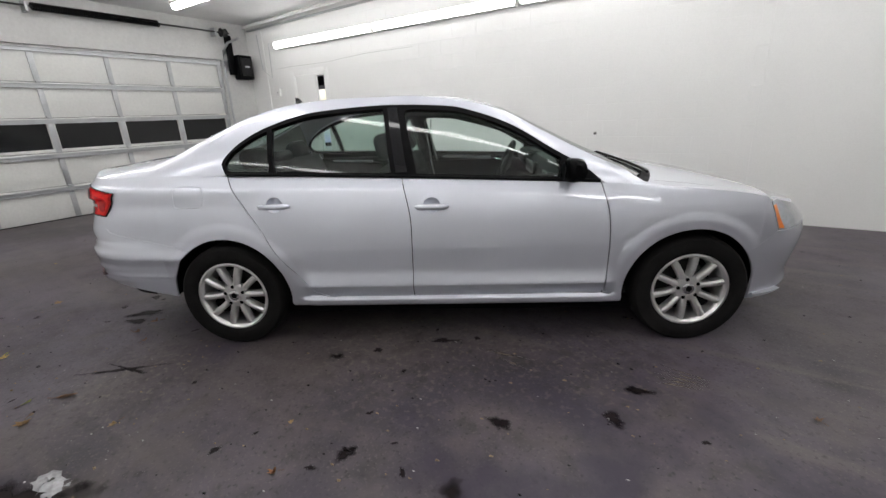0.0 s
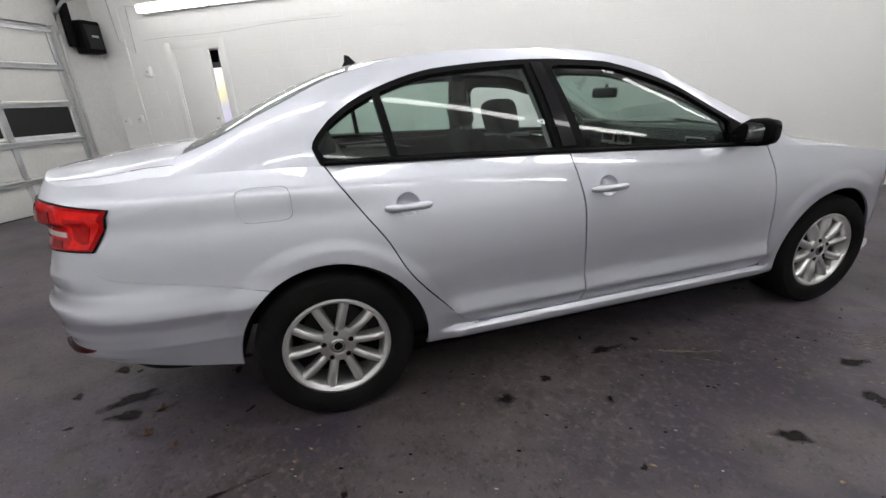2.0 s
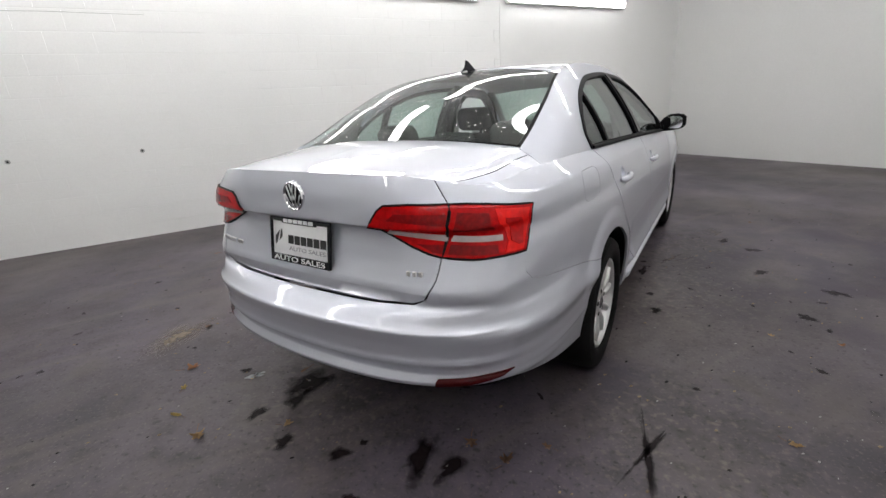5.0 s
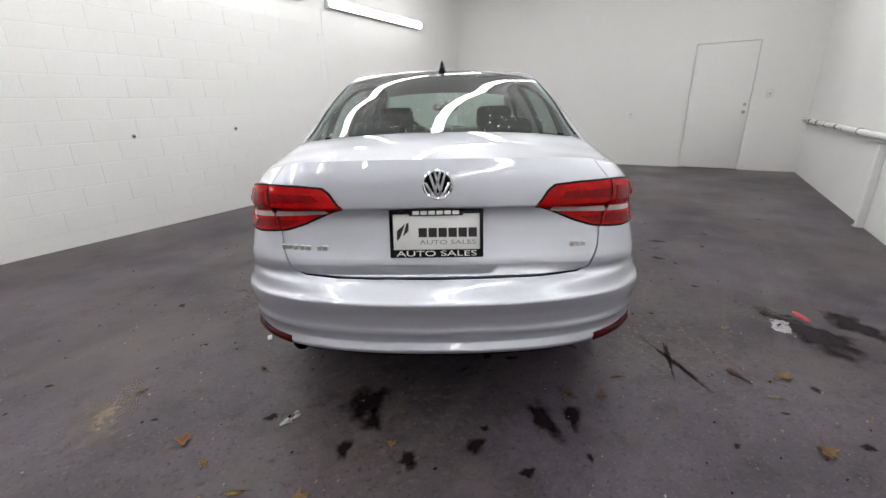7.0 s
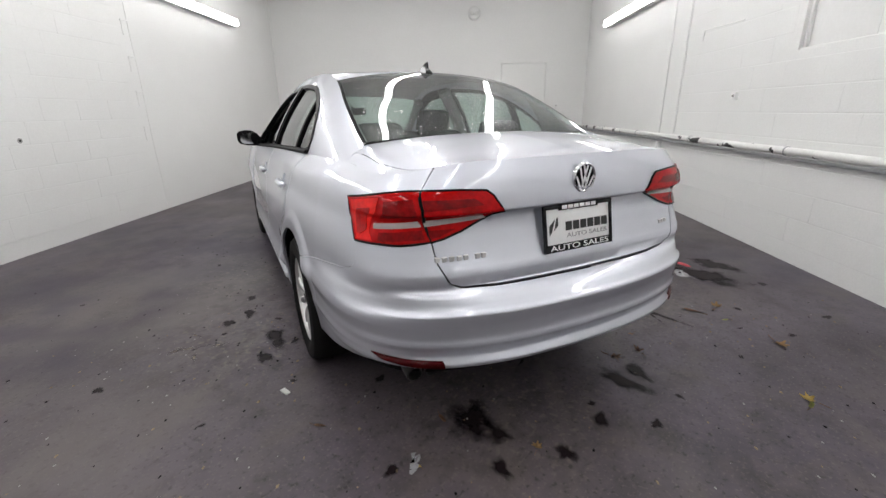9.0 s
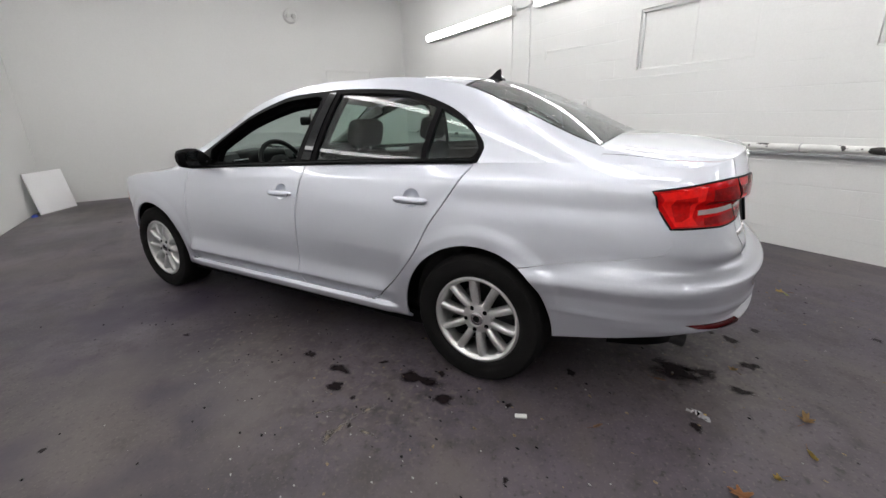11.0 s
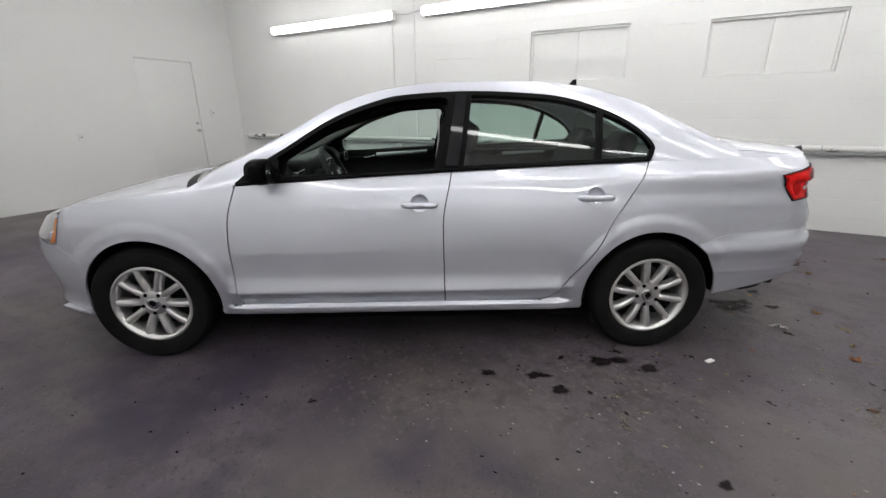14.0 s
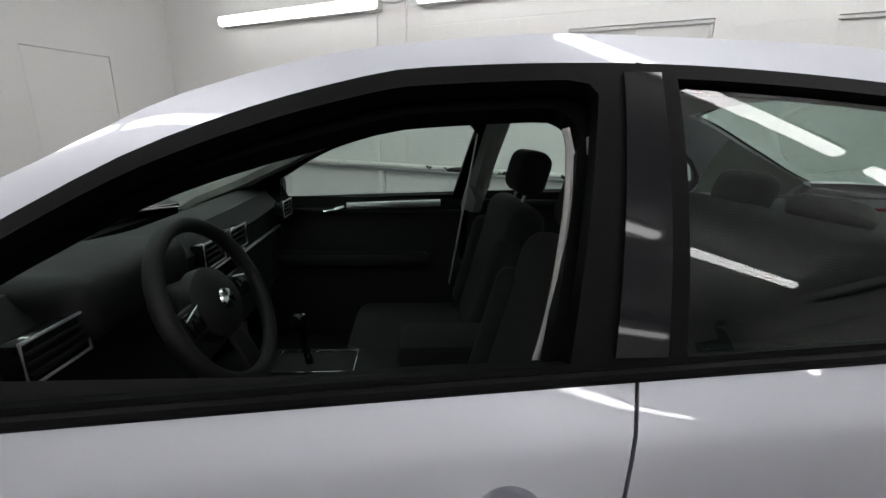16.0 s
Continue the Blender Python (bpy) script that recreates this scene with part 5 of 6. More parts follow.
def side_mirror(side):
    base = empty("side_mirror")
    base.parent = car
    bm = bmesh.new()
    rows = []
    # housing: sections from the inner end outward
    for y, w, h, cx, cz in ((0.765, 0.025, 0.030, 0.60, 0.972), (0.79, 0.045, 0.050, 0.615, 0.985), (0.83, 0.060, 0.062, 0.625, 0.998), (0.88, 0.060, 0.062, 0.632, 1.002), (0.925, 0.048, 0.052, 0.636, 1.004), (0.945, 0.022, 0.03, 0.638, 1.006)):
        rows.append([bm.verts.new((cx + w * (abs(math.cos(a)) ** 0.7) * math.copysign(1, math.cos(a)) * (1.15 if math.cos(a) > 0 else 0.45), side * y, cz + h * (abs(math.sin(a)) ** 0.7) * math.copysign(1, math.sin(a)))) for a in np.linspace(0, 2 * math.pi, 25)[:-1]])
    for p, q in zip(rows, rows[1:]):
        for k in range(24):
            bm.faces.new((p[k], p[(k + 1) % 24], q[(k + 1) % 24], q[k]))
    bm.faces.new(rows[0])
    bm.faces.new(rows[-1])
    part("housing", bm, BLACK, base, "black mirror housing")
    bm = bmesh.new()
    outline = [(0.855 + 0.068 * math.copysign(abs(math.cos(a)) ** 0.55, math.cos(a)), 1.000 + 0.046 * math.copysign(abs(math.sin(a)) ** 0.55, math.sin(a))) for a in np.linspace(0, 2 * math.pi, 33)[:-1]]
    bm.faces.new([bm.verts.new((0.598 + (0.86 - y) * 0.10, side * y, z)) for y, z in outline])
    part("mirror_glass", bm, CHROME, base, "mirror glass")
    sail = [(0.575, 0.952), (0.805, 0.936), (0.60, 1.045)]
    fitted("sail", sail, lambda x, z: cab_at(x, z) + Vector((0, 0.009, 0.004)), BLACK, base, side=side, out=(-0.2, 0, 1.0))
    part("stalk", box((0.585, min(side * 0.74, side * 0.80), 0.950), (0.66, max(side * 0.74, side * 0.80), 0.985), 0.012), BLACK, base)
    return base


side_mirror(1)
side_mirror(-1)

# shark-fin aerial
bm = bmesh.new()
fin = [(-1.02, 0.0), (-1.05, 0.018), (-1.075, 0.052), (-1.098, 0.062), (-1.10, 0.030), (-1.115, 0.012), (-1.12, 0.0)]
zf = lambda x: cap(x, 0).z - 0.004
left, right = ([bm.verts.new((x, k * (0.020 if h < 0.02 else 0.006 if h < 0.055 else 0.003), zf(x) + h)) for x, h in fin] for k in (1, -1))
bm.faces.new(left)
bm.faces.new(right[::-1])
for k in range(len(fin)):
    j = (k + 1) % len(fin)
    bm.faces.new((left[k], right[k], right[j], left[j]))
part("aerial", bm, GLOSS_BLACK, car, "black shark-fin aerial", sharp=30)

# tail lamp details
for side in (1, -1):
    outer = lambda s, z: skin(s, z, -0.0072)
    inner = lambda a, z: across_back(a, z, -0.0072)
    fitted("reversing_lens", [(-2.09, 0.851), (-2.09, 0.868), (-2.295, 0.882), (-2.303, 0.864)], outer, CLEAR_LENS, car, "clear reversing lens", side, step=0.009, lip=0.003)
    fitted("reversing_lens", [(0.385, 0.864), (0.393, 0.882), (0.215, 0.887), (0.205, 0.877)], inner, CLEAR_LENS, car, "clear reversing lens", side, step=0.009, lip=0.003)
    fitted("corner_lens", [(-1.925, 0.926), (-2.09, 0.950), (-2.075, 0.875), (-2.065, 0.845), (-2.09, 0.814), (-1.998, 0.810)], outer, BRIGHT_RED, car, "bright red corner lens", side, step=0.009, lip=0.002)
    fitted("side_marker", [(-1.975, 0.905), (-2.05, 0.917), (-2.052, 0.845), (-2.02, 0.828), (-1.998, 0.828)], lambda s, z: skin(s, z, -0.0092), MARKER_RED, car, "darker red side marker", side, step=0.009, lip=0.002)
    fitted("lamp_chamber", [(-2.12, 0.940), (-2.245, 0.952), (-2.275, 0.898), (-2.12, 0.884)], outer, MID_RED, car, "darker red lamp chamber", side, step=0.009, lip=0.002)
    fitted("lamp_chamber", [(-2.12, 0.842), (-2.305, 0.854), (-2.32, 0.826), (-2.12, 0.816)], outer, MID_RED, car, "darker red lamp chamber", side, step=0.009, lip=0.002)
    fitted("lamp_chamber", [(0.415, 0.948), (0.25, 0.946), (0.225, 0.925), (0.40, 0.915)], inner, MID_RED, car, "darker red lamp chamber", side, step=0.009, lip=0.002)
    fitted("lamp_chamber", [(0.372, 0.852), (0.285, 0.852), (0.33, 0.832), (0.362, 0.826)], inner, MID_RED, car, "darker red lamp chamber", side, step=0.009, lip=0.002)
    rim_pts = [flip(skin(s, z, -0.003), side) for s, z in resample(lamp_outer, 0.02)]
    part("lamp_seal", tube(rim_pts, 0.0042, 6, True), BLACK, car)
    rim_pts = [flip(across_back(a, z, -0.003), side) for a, z in resample(lamp_inner, 0.02)]
    part("lamp_seal", tube(rim_pts, 0.0042, 6, True), BLACK, car)
    fitted("reflector", [(0.322, 0.408), (0.322, 0.431), (0.44, 0.434), (0.56, 0.436), (0.525, 0.424), (0.44, 0.414)], lambda a, z: across_back(a, z, -0.0045), DARK_RED, car, "dark red rear reflector", side, lip=0.006, step=0.007)
fitted("lower_valance", [(-0.80, 0.29), (0.80, 0.29), (0.80, 0.42), (-0.80, 0.42)], lambda a, z: across_back(a, z, 0.07), BLACK, car, "black lower valance", lip=0)

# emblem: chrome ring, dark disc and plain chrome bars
E_M = Matrix.Translation((-rear_x(0.977) - 0.002, 0, 0.977)) @ Matrix.Rotation(radians(-90), 4, "Y") @ Matrix.Rotation(radians(-90), 4, "Z")
emblem = empty("emblem", E_M)
emblem.parent = car
part("ring", lathe([(0.040, 0.0), (0.042, 0.007), (0.046, 0.010), (0.050, 0.007), (0.052, 0.0)]), CHROME, emblem)
part("disc", lathe([(0.0, 0.004), (0.042, 0.003)]), BLACK, emblem)
for (x0, y0), (x1, y1) in (((-0.024, 0.032), (-0.004, -0.036)), ((-0.008, 0.038), (0.010, -0.030)), ((0.024, 0.032), (0.004, -0.036)), ((0.008, 0.038), (-0.010, -0.030)), ((-0.038, 0.004), (-0.020, -0.030)), ((0.038, 0.004), (0.020, -0.030))):
    d = math.hypot(x1 - x0, y1 - y0)
    m = Matrix.Translation(((x0 + x1) / 2, (y0 + y1) / 2, 0.006)) @ Matrix.Rotation(math.atan2(y1 - y0, x1 - x0), 4, "Z")
    part("bar", box((-d / 2 - 0.003, -0.0042, -0.003), (d / 2 + 0.003, 0.0042, 0.003), 0.001, m, 1), CHROME, emblem)

# number-plate blank with dealer frame
P_M = Matrix.Translation((-2.316, 0.008, 0.812)) @ Matrix.Rotation(radians(-90), 4, "Y") @ Matrix.Rotation(radians(-90), 4, "Z") @ Matrix.Rotation(radians(-10), 4, "X")
plate = empty("dealer_plate", P_M)
plate.parent = car
PLATE_WHITE = material("plate_white", (0.75, 0.75, 0.75), 0.4, 0, 0.03)
LETTER_WHITE = material("letter_white", (0.8, 0.8, 0.8), 0.4, 0, 0.02)
INK = material("ink", (0.02, 0.02, 0.02), 0.4, 0, 0.05)
INK_GREY = material("ink_grey", (0.25, 0.25, 0.26), 0.4, 0, 0.05)
part("plate", box((-0.15, -0.074, -0.004), (0.15, 0.074, 0.002), 0.001), PLATE_WHITE, plate)
bm = bmesh.new()
for lo, hi in (((-0.157, -0.081, -0.004), (0.157, -0.054, 0.008)), ((-0.157, 0.066, -0.004), (-0.085, 0.081, 0.008)), ((0.085, 0.066, -0.004), (0.157, 0.081, 0.008)), ((-0.09, 0.060, -0.004), (0.09, 0.081, 0.008)), ((-0.157, -0.06, -0.004), (-0.145, 0.075, 0.008)), ((0.145, -0.06, -0.004), (0.157, 0.075, 0.008))):
    add_box(bm, lo, hi, 0.002, None, 1)
part("plate_frame", bm, GLOSS_BLACK, plate, "black plate frame")


def lettering(text, size, x, y, z, mat, parent, m=Matrix(), width_to=None):
    cu = bpy.data.curves.new("text", "FONT")
    cu.body, cu.size, cu.align_x, cu.align_y, cu.extrude = text, size, "CENTER", "CENTER", 0.0006
    tmp = new("text", cu)
    bpy.context.view_layer.update()
    me = bpy.data.meshes.new_from_object(tmp)
    wide = max(v.co.x for v in me.vertices) - min(v.co.x for v in me.vertices)
    k = width_to / wide if width_to else 1
    me.transform(m @ Matrix.Translation((x, y, z)) @ Matrix.Diagonal((k, 1, 1, 1)))
    bpy.data.objects.remove(tmp)
    me.materials.clear()
    me.materials.append(mat)
    ob = new("lettering", me)
    ob.parent = parent
    return ob


lettering("AUTO SALES", 0.026, 0, -0.0675, 0.0086, LETTER_WHITE, plate, width_to=0.270)
lettering("AUTO SALES", 0.021, 0.038, -0.030, 0.0028, INK_GREY, plate, width_to=0.190)
bar = lambda lo, hi, mat: part("name_bar", box((*lo, 0.002), (*hi, 0.0035)), mat, plate, smooth=False)
for k in range(6):
    bar((-0.060 + k * 0.0335, -0.012), (-0.032 + k * 0.0335, 0.019), INK)
    part("name_bar", box((-0.078 + k * 0.0265, 0.064, 0.008), (-0.056 + k * 0.0265, 0.077, 0.0092)), LETTER_WHITE, plate, smooth=False)
bm = bmesh.new()
for shape in (((-0.133, 0.010), (-0.105, 0.034), (-0.122, -0.012), (-0.133, -0.024)), ((-0.100, 0.035), (-0.093, 0.038), (-0.093, 0.010), (-0.113, -0.008))):
    f = bm.faces.new([bm.verts.new((x, y, 0.0028)) for x, y in shape])
part("mark", bm, INK, plate)
# model badges as plain chrome bars
for y0, n, w, h in ((0.545, 5, 0.020, 0.016), (0.415, 2, 0.020, 0.016), (-0.455, 3, 0.017, 0.015)):
    for k in range(n):
        y = y0 - k * w * 1.15
        a = next(a for a in np.linspace(0.44, 0.0, 200) if across_back(a, 0.76).y <= abs(y))
        p = across_back(a * (1 if y > 0 else -1), 0.762)
        part("badge_bar", box((p.x - 0.004, p.y - w * 0.42, 0.762 - h / 2), (p.x + 0.01, p.y + w * 0.42, 0.762 + h / 2), 0.0015, None, 1), ALLOY, car)

# exhaust tips
for y in (0.585, 0.515):
    part("exhaust_tip", lathe([(0.030, -0.11), (0.031, 0.0), (0.027, 0.003), (0.026, -0.06), (0.0, -0.07)], Matrix.Translation((-2.165, y, 0.300)) @ Matrix.Rotation(radians(-100), 4, "Y"), 24), DARK_METAL, car)
# front lip
for side in (1, -1):
    fitted("front_lip", [(1.66, 0.232), (2.0, 0.228), (2.0, 0.262), (1.70, 0.27)], lambda s, z: skin(s, z, -0.02 - 0.03 * (s - 1.66)), PAINT, car, side=side, lip=0.03)
# wipers and cowl
grid_sheet("cowl", lambda u, v: Vector((ws_low(u) - 0.03 + 0.08 * v, u * 0.73, cap(ws_low(u * 0.95), u * 0.95).z - 0.010 - 0.030 * v)), np.linspace(-0.93, 0.93, 21), np.linspace(0, 1, 6), BLACK, car)
part("wiper", tube([cap(1.09 - 0.1 * t * t, 0.05 + 0.8 * t, 0.010) for t in np.linspace(0, 1, 12)], 0.008, 6), BLACK, car)
part("wiper", tube([cap(1.12 - 0.12 * t * t, -0.75 + 0.75 * t, 0.010) for t in np.linspace(0, 1, 12)], 0.008, 6), BLACK, car)

# ---- cabin ----
def inner_side(x, t, d=0.03):
    p = cabin(x, t)
    return Vector((p.x, p.y - d, p.z - d * 0.3))


grid_sheet("headliner", lambda u, v: cap(-1.06 + 1.34 * v, u * 0.97, -0.03), np.linspace(-1, 1, 21), np.linspace(0, 1, 21), TRIM_GREY, car, "light grey headliner")
for side in (1, -1):
    # inner pillars
    part("inner_pillar", tube([flip(inner_side(x, 0.93 if side > 0 else 0.84, 0.045), side) for x in np.linspace(0.22, 1.0, 12)], 0.030 if side > 0 else 0.036, 8), TRIM_GREY, car, "grey inner windscreen pillar")
    # centre pillar: grey trim on the passenger side, black dash plastic on the driver's
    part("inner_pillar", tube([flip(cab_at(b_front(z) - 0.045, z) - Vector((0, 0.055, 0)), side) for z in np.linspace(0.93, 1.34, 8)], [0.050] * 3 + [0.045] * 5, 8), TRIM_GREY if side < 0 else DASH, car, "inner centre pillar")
    grid_sheet("inner_rear_pillar", lambda u, v: flip(inner_side(-1.30 - 0.42 * u, 0.05 + 0.9 * v, 0.035), side), np.linspace(0, 1, 8), np.linspace(0, 1, 8), TRIM_GREY, car, "grey inner rear pillar")
    # door cards
    for x0, x1 in ((-0.22, 0.80), (-1.20, -0.25)):
        card = grid_sheet("door_card", lambda u, v: flip((x0 + (x1 - x0) * u, 0.725 - 0.02 * math.sin(math.pi * v) + 0.012 * (v < 0.99), 0.28 + (belt_z(x0) - 0.285) * v), side), np.linspace(0, 1, 6), np.linspace(0, 1, 8), FABRIC, car, "black door card")
        part("armrest", box((x0 + 0.15, min(side * 0.65, side * 0.73), 0.66), (x1 - 0.12, max(side * 0.65, side * 0.73), 0.72), 0.02), DASH, card)
        part("door_trim", tube([(x, side * 0.706, 0.905 + 0.05 * (x1 - x) / (x1 - x0)) for x in np.linspace(x0 + 0.1, x1 - 0.5, 8)], [0.016] * 8, 8), STEEL, card, "brushed silver trim strip")
        part("pull_handle", tube([(x1 - 0.49, side * 0.700, 0.925), (x1 - 0.45, side * 0.690, 0.915), (x1 - 0.40, side * 0.695, 0.905)], 0.009, 8), CHROME, card, "chrome inner door handle")
        part("door_cap", box((x0, min(side * 0.69, side * 0.745), belt_z(x0) - 0.07), (x1, max(side * 0.69, side * 0.745), belt_z(x1) - 0.006), 0.012), DASH, card)
part("cabin_floor", box((-1.55, -0.72, 0.25), (1.15, 0.72, 0.29)), FABRIC, car, smooth=False)
part("parcel_shelf", box((-1.78, -0.665, 0.98), (-1.22, 0.665, 1.008), 0.02), FABRIC, car)
for side in (1, -1):
    part("quarter_trim", box((-1.78, min(side * 0.645, side * 0.66), 0.70), (-1.24, max(side * 0.645, side * 0.66), 1.0), 0.004), FABRIC, car)
part("boot_partition", box((-1.83, -0.60, 0.30), (-1.80, 0.60, 0.98)), FABRIC, car, smooth=False)
part("bulkhead", box((1.05, -0.74, 0.25), (1.12, 0.74, 0.90)), BLACK, car, smooth=False)


def cushion(bm, lo, hi, bevel, m):
    add_box(bm, lo, hi, bevel, m, 4)


def front_seat(x, y):
    base = empty("front_seat")
    base.parent = car
    base.matrix_basis = Matrix.Translation((x, y, 0.30))
    part("seat_base", box((-0.30, -0.25, 0.0), (0.26, 0.25, 0.22), 0.06, segments=4), FABRIC, base)
    tilt = Matrix.Translation((-0.24, 0, 0.16)) @ Matrix.Rotation(radians(-14), 4, "Y")
    bm = bmesh.new()
    add_box(bm, (-0.065, -0.235, 0.0), (0.065, 0.235, 0.58), 0.06, tilt, 4)
    for k in (1, -1):
        add_box(bm, (-0.03, k * 0.205 - 0.045, 0.05), (0.10, k * 0.205 + 0.045, 0.46), 0.04, tilt, 3)
    part("backrest", bm, FABRIC, base)
    part("headrest", box((-0.055, -0.125, 0.605), (0.055, 0.125, 0.765), 0.045, tilt, 4), FABRIC, base)
    for k in (0.06, -0.06):
        part("headrest_post", tube([tilt @ Vector((0, k, 0.56)), tilt @ Vector((0, k, 0.66))], 0.006, 8), STEEL, base)
    return base


front_seat(0.03, 0.36)
front_seat(-0.01, -0.36)
part("rear_bench", box((-1.15, -0.64, 0.30), (-0.62, 0.64, 0.52), 0.06, segments=4), FABRIC, car)
tilt = Matrix.Translation((-1.06, 0, 0.48)) @ Matrix.Rotation(radians(-20), 4, "Y")
part("rear_backrest", box((-0.07, -0.64, 0.0), (0.07, 0.64, 0.58), 0.06, tilt, 4), FABRIC, car)
for y in (0.36, 0.0, -0.36):
    part("rear_headrest", box((-0.055, y - 0.125, 0.56), (0.055, y + 0.125, 0.70 if y else 0.65), 0.045, tilt, 4), FABRIC, car)
# dashboard
bm = bmesh.new()
sect = [(0.0, 0.0), (0.02, 0.20), (0.0, 0.30), (0.05, 0.355), (0.14, 0.365), (0.28, 0.315), (0.38, 0.24), (0.40, 0.0)]
rows = [[bm.verts.new((0.60 - 0.10 * (1 - (y / 0.70) ** 2) * 0.4 + sx, y, 0.64 + sz * (1.0 + 0.05 * math.exp(-((y - 0.36) / 0.15) ** 2)))) for sx, sz in sect] for y in np.linspace(-0.70, 0.70, 29)]
for p, q in zip(rows, rows[1:]):
    for k in range(len(sect)):
        bm.faces.new((p[k], p[(k + 1) % len(sect)], q[(k + 1) % len(sect)], q[k]))
bm.faces.new(rows[0])
bm.faces.new(rows[-1])
dash = part("dashboard", bm, DASH, car, "black grained dashboard", sharp=30)
part("instrument_hood", box((0.52, 0.20, 0.90), (0.70, 0.54, 1.02), 0.04, segments=4), DASH, dash)
for y0 in (-0.10, 0.06, -0.62, 0.58):
    part("air_vent", box((0.538, y0 - 0.055, 0.905), (0.575, y0 + 0.055, 0.965), 0.008), GLOSS_BLACK, dash)
    for k in range(3):
        part("vent_slat", box((0.533, y0 - 0.050, 0.916 + 0.016 * k), (0.545, y0 + 0.050, 0.920 + 0.016 * k)), DASH, dash, smooth=False)
    part("vent_frame", tube([(0.535, y0 + 0.058 * a, 0.935 + 0.033 * b) for a, b in ((-1, -1), (1, -1), (1, 1), (-1, 1))], 0.003, 6, True), STEEL, dash)
part("stereo", box((0.53, -0.115, 0.80), (0.57, 0.115, 0.895), 0.008), GLOSS_BLACK, dash, "black radio panel")
part("stereo_trim", tube([(0.530, y, 0.895) for y in (-0.12, 0.12)], 0.003, 6), STEEL, dash)
part("dash_trim", tube([(0.575 + 0.02 * abs(y), y, 0.850) for y in np.linspace(-0.66, -0.16, 6)], 0.006, 6), STEEL, dash)
part("dash_trim", tube([(0.545, y, 0.845) for y in np.linspace(0.54, 0.66, 4)], 0.006, 6), STEEL, dash)
console = part("console", box((-0.25, -0.11, 0.30), (0.62, 0.11, 0.56), 0.03), DASH, car)
part("shift_frame", tube([(0.30 + 0.12 * a, 0.065 * b, 0.563) for a, b in ((-1, -1), (1, -1), (1, 1), (-1, 1))], 0.005, 6, True), CHROME, console)
part("shift_lever", tube([(0.32, 0, 0.55), (0.34, 0, 0.66)], 0.012, 10), GLOSS_BLACK, console)
part("shift_knob", lathe([(0.0, 0.055), (0.018, 0.052), (0.026, 0.035), (0.024, 0.010), (0.014, 0.0)], Matrix.Translation((0.345, 0, 0.67)), 20), GLOSS_BLACK, console)
part("centre_armrest", box((-0.30, -0.09, 0.56), (0.05, 0.09, 0.66), 0.03), FABRIC, console)
# steering wheel
SW = Matrix.Translation((0.395, 0.36, 0.918)) @ Matrix.Rotation(radians(-66), 4, "Y")
wheel_base = empty("steering_wheel", SW)
wheel_base.parent = car
part("rim", tube([(0.168 * math.cos(a), 0.168 * math.sin(a), 0) for a in np.linspace(0, 2 * math.pi, 49)[:-1]], 0.0165, 12, True), DASH, wheel_base)
part("hub", lathe([(0.0, 0.015), (0.05, 0.012), (0.075, -0.005), (0.078, -0.03), (0.0, -0.06)], Matrix.Diagonal((1, 1.1, 1, 1)), 32), DASH, wheel_base)
for a in (90, -90, 180):
    m = Matrix.Rotation(radians(a), 4, "Z")
    part("spoke", box((0.06, -0.030, -0.016), (0.162, 0.030, -0.002), 0.008, m), DASH, wheel_base)
for k in (1, -1):
    part("switch_pad", box((-0.022, k * 0.105 - 0.025, -0.004), (0.022, k * 0.105 + 0.025, 0.003), 0.004), GLOSS_BLACK, wheel_base)
    part("switch_edge", tube([(0.024 - 0.012 * t, k * (0.080 + 0.05 * t), 0.002) for t in np.linspace(0, 1, 6)], 0.003, 6), CHROME, wheel_base, "chrome switch edge")
part("badge", lathe([(0.0, 0.019), (0.020, 0.018), (0.024, 0.013)], Matrix(), 24), CHROME, wheel_base)
part("column", tube([(0.42, 0.36, 0.93), (0.62, 0.36, 0.86)], 0.045, 12), DASH, car)
# interior mirror and seat belts
part("interior_mirror", box((0.425, -0.115, 1.170), (0.455, 0.115, 1.230), 0.02, segments=3), DASH, car)
part("mirror_stalk", tube([(0.45, 0, 1.215), (0.455, 0, 1.248)], 0.010, 8), DASH, car)
for side in (1, -1):
    bm = bmesh.new()
    add_box(bm, (-0.004, -0.016, -0.40), (0.0, 0.016, 0.31), 0.001, Matrix.Translation((-0.215, side * 0.615, 0.955)) @ Matrix.Rotation(radians(-7), 4, "Y") @ Matrix.Rotation(radians(side * 12), 4, "X"), 1)
    part("seat_belt", bm, TRIM_GREY, car, "light grey seat belt")


# ---- floor: fallen leaves, litter and stains ----
LEAF_COLORS = [material("leaf_%s" % n, c, 0.7, 0, 0.25, 20, 80, 0.2) for n, c in (("ochre", (0.27, 0.165, 0.065)), ("brown", (0.14, 0.075, 0.04)), ("yellow", (0.36, 0.25, 0.06)), ("rust", (0.28, 0.12, 0.045)), ("green", (0.20, 0.22, 0.06)))]
LEAF_NAMES = ("ochre", "dry brown", "yellow", "rust-brown", "yellow-green")


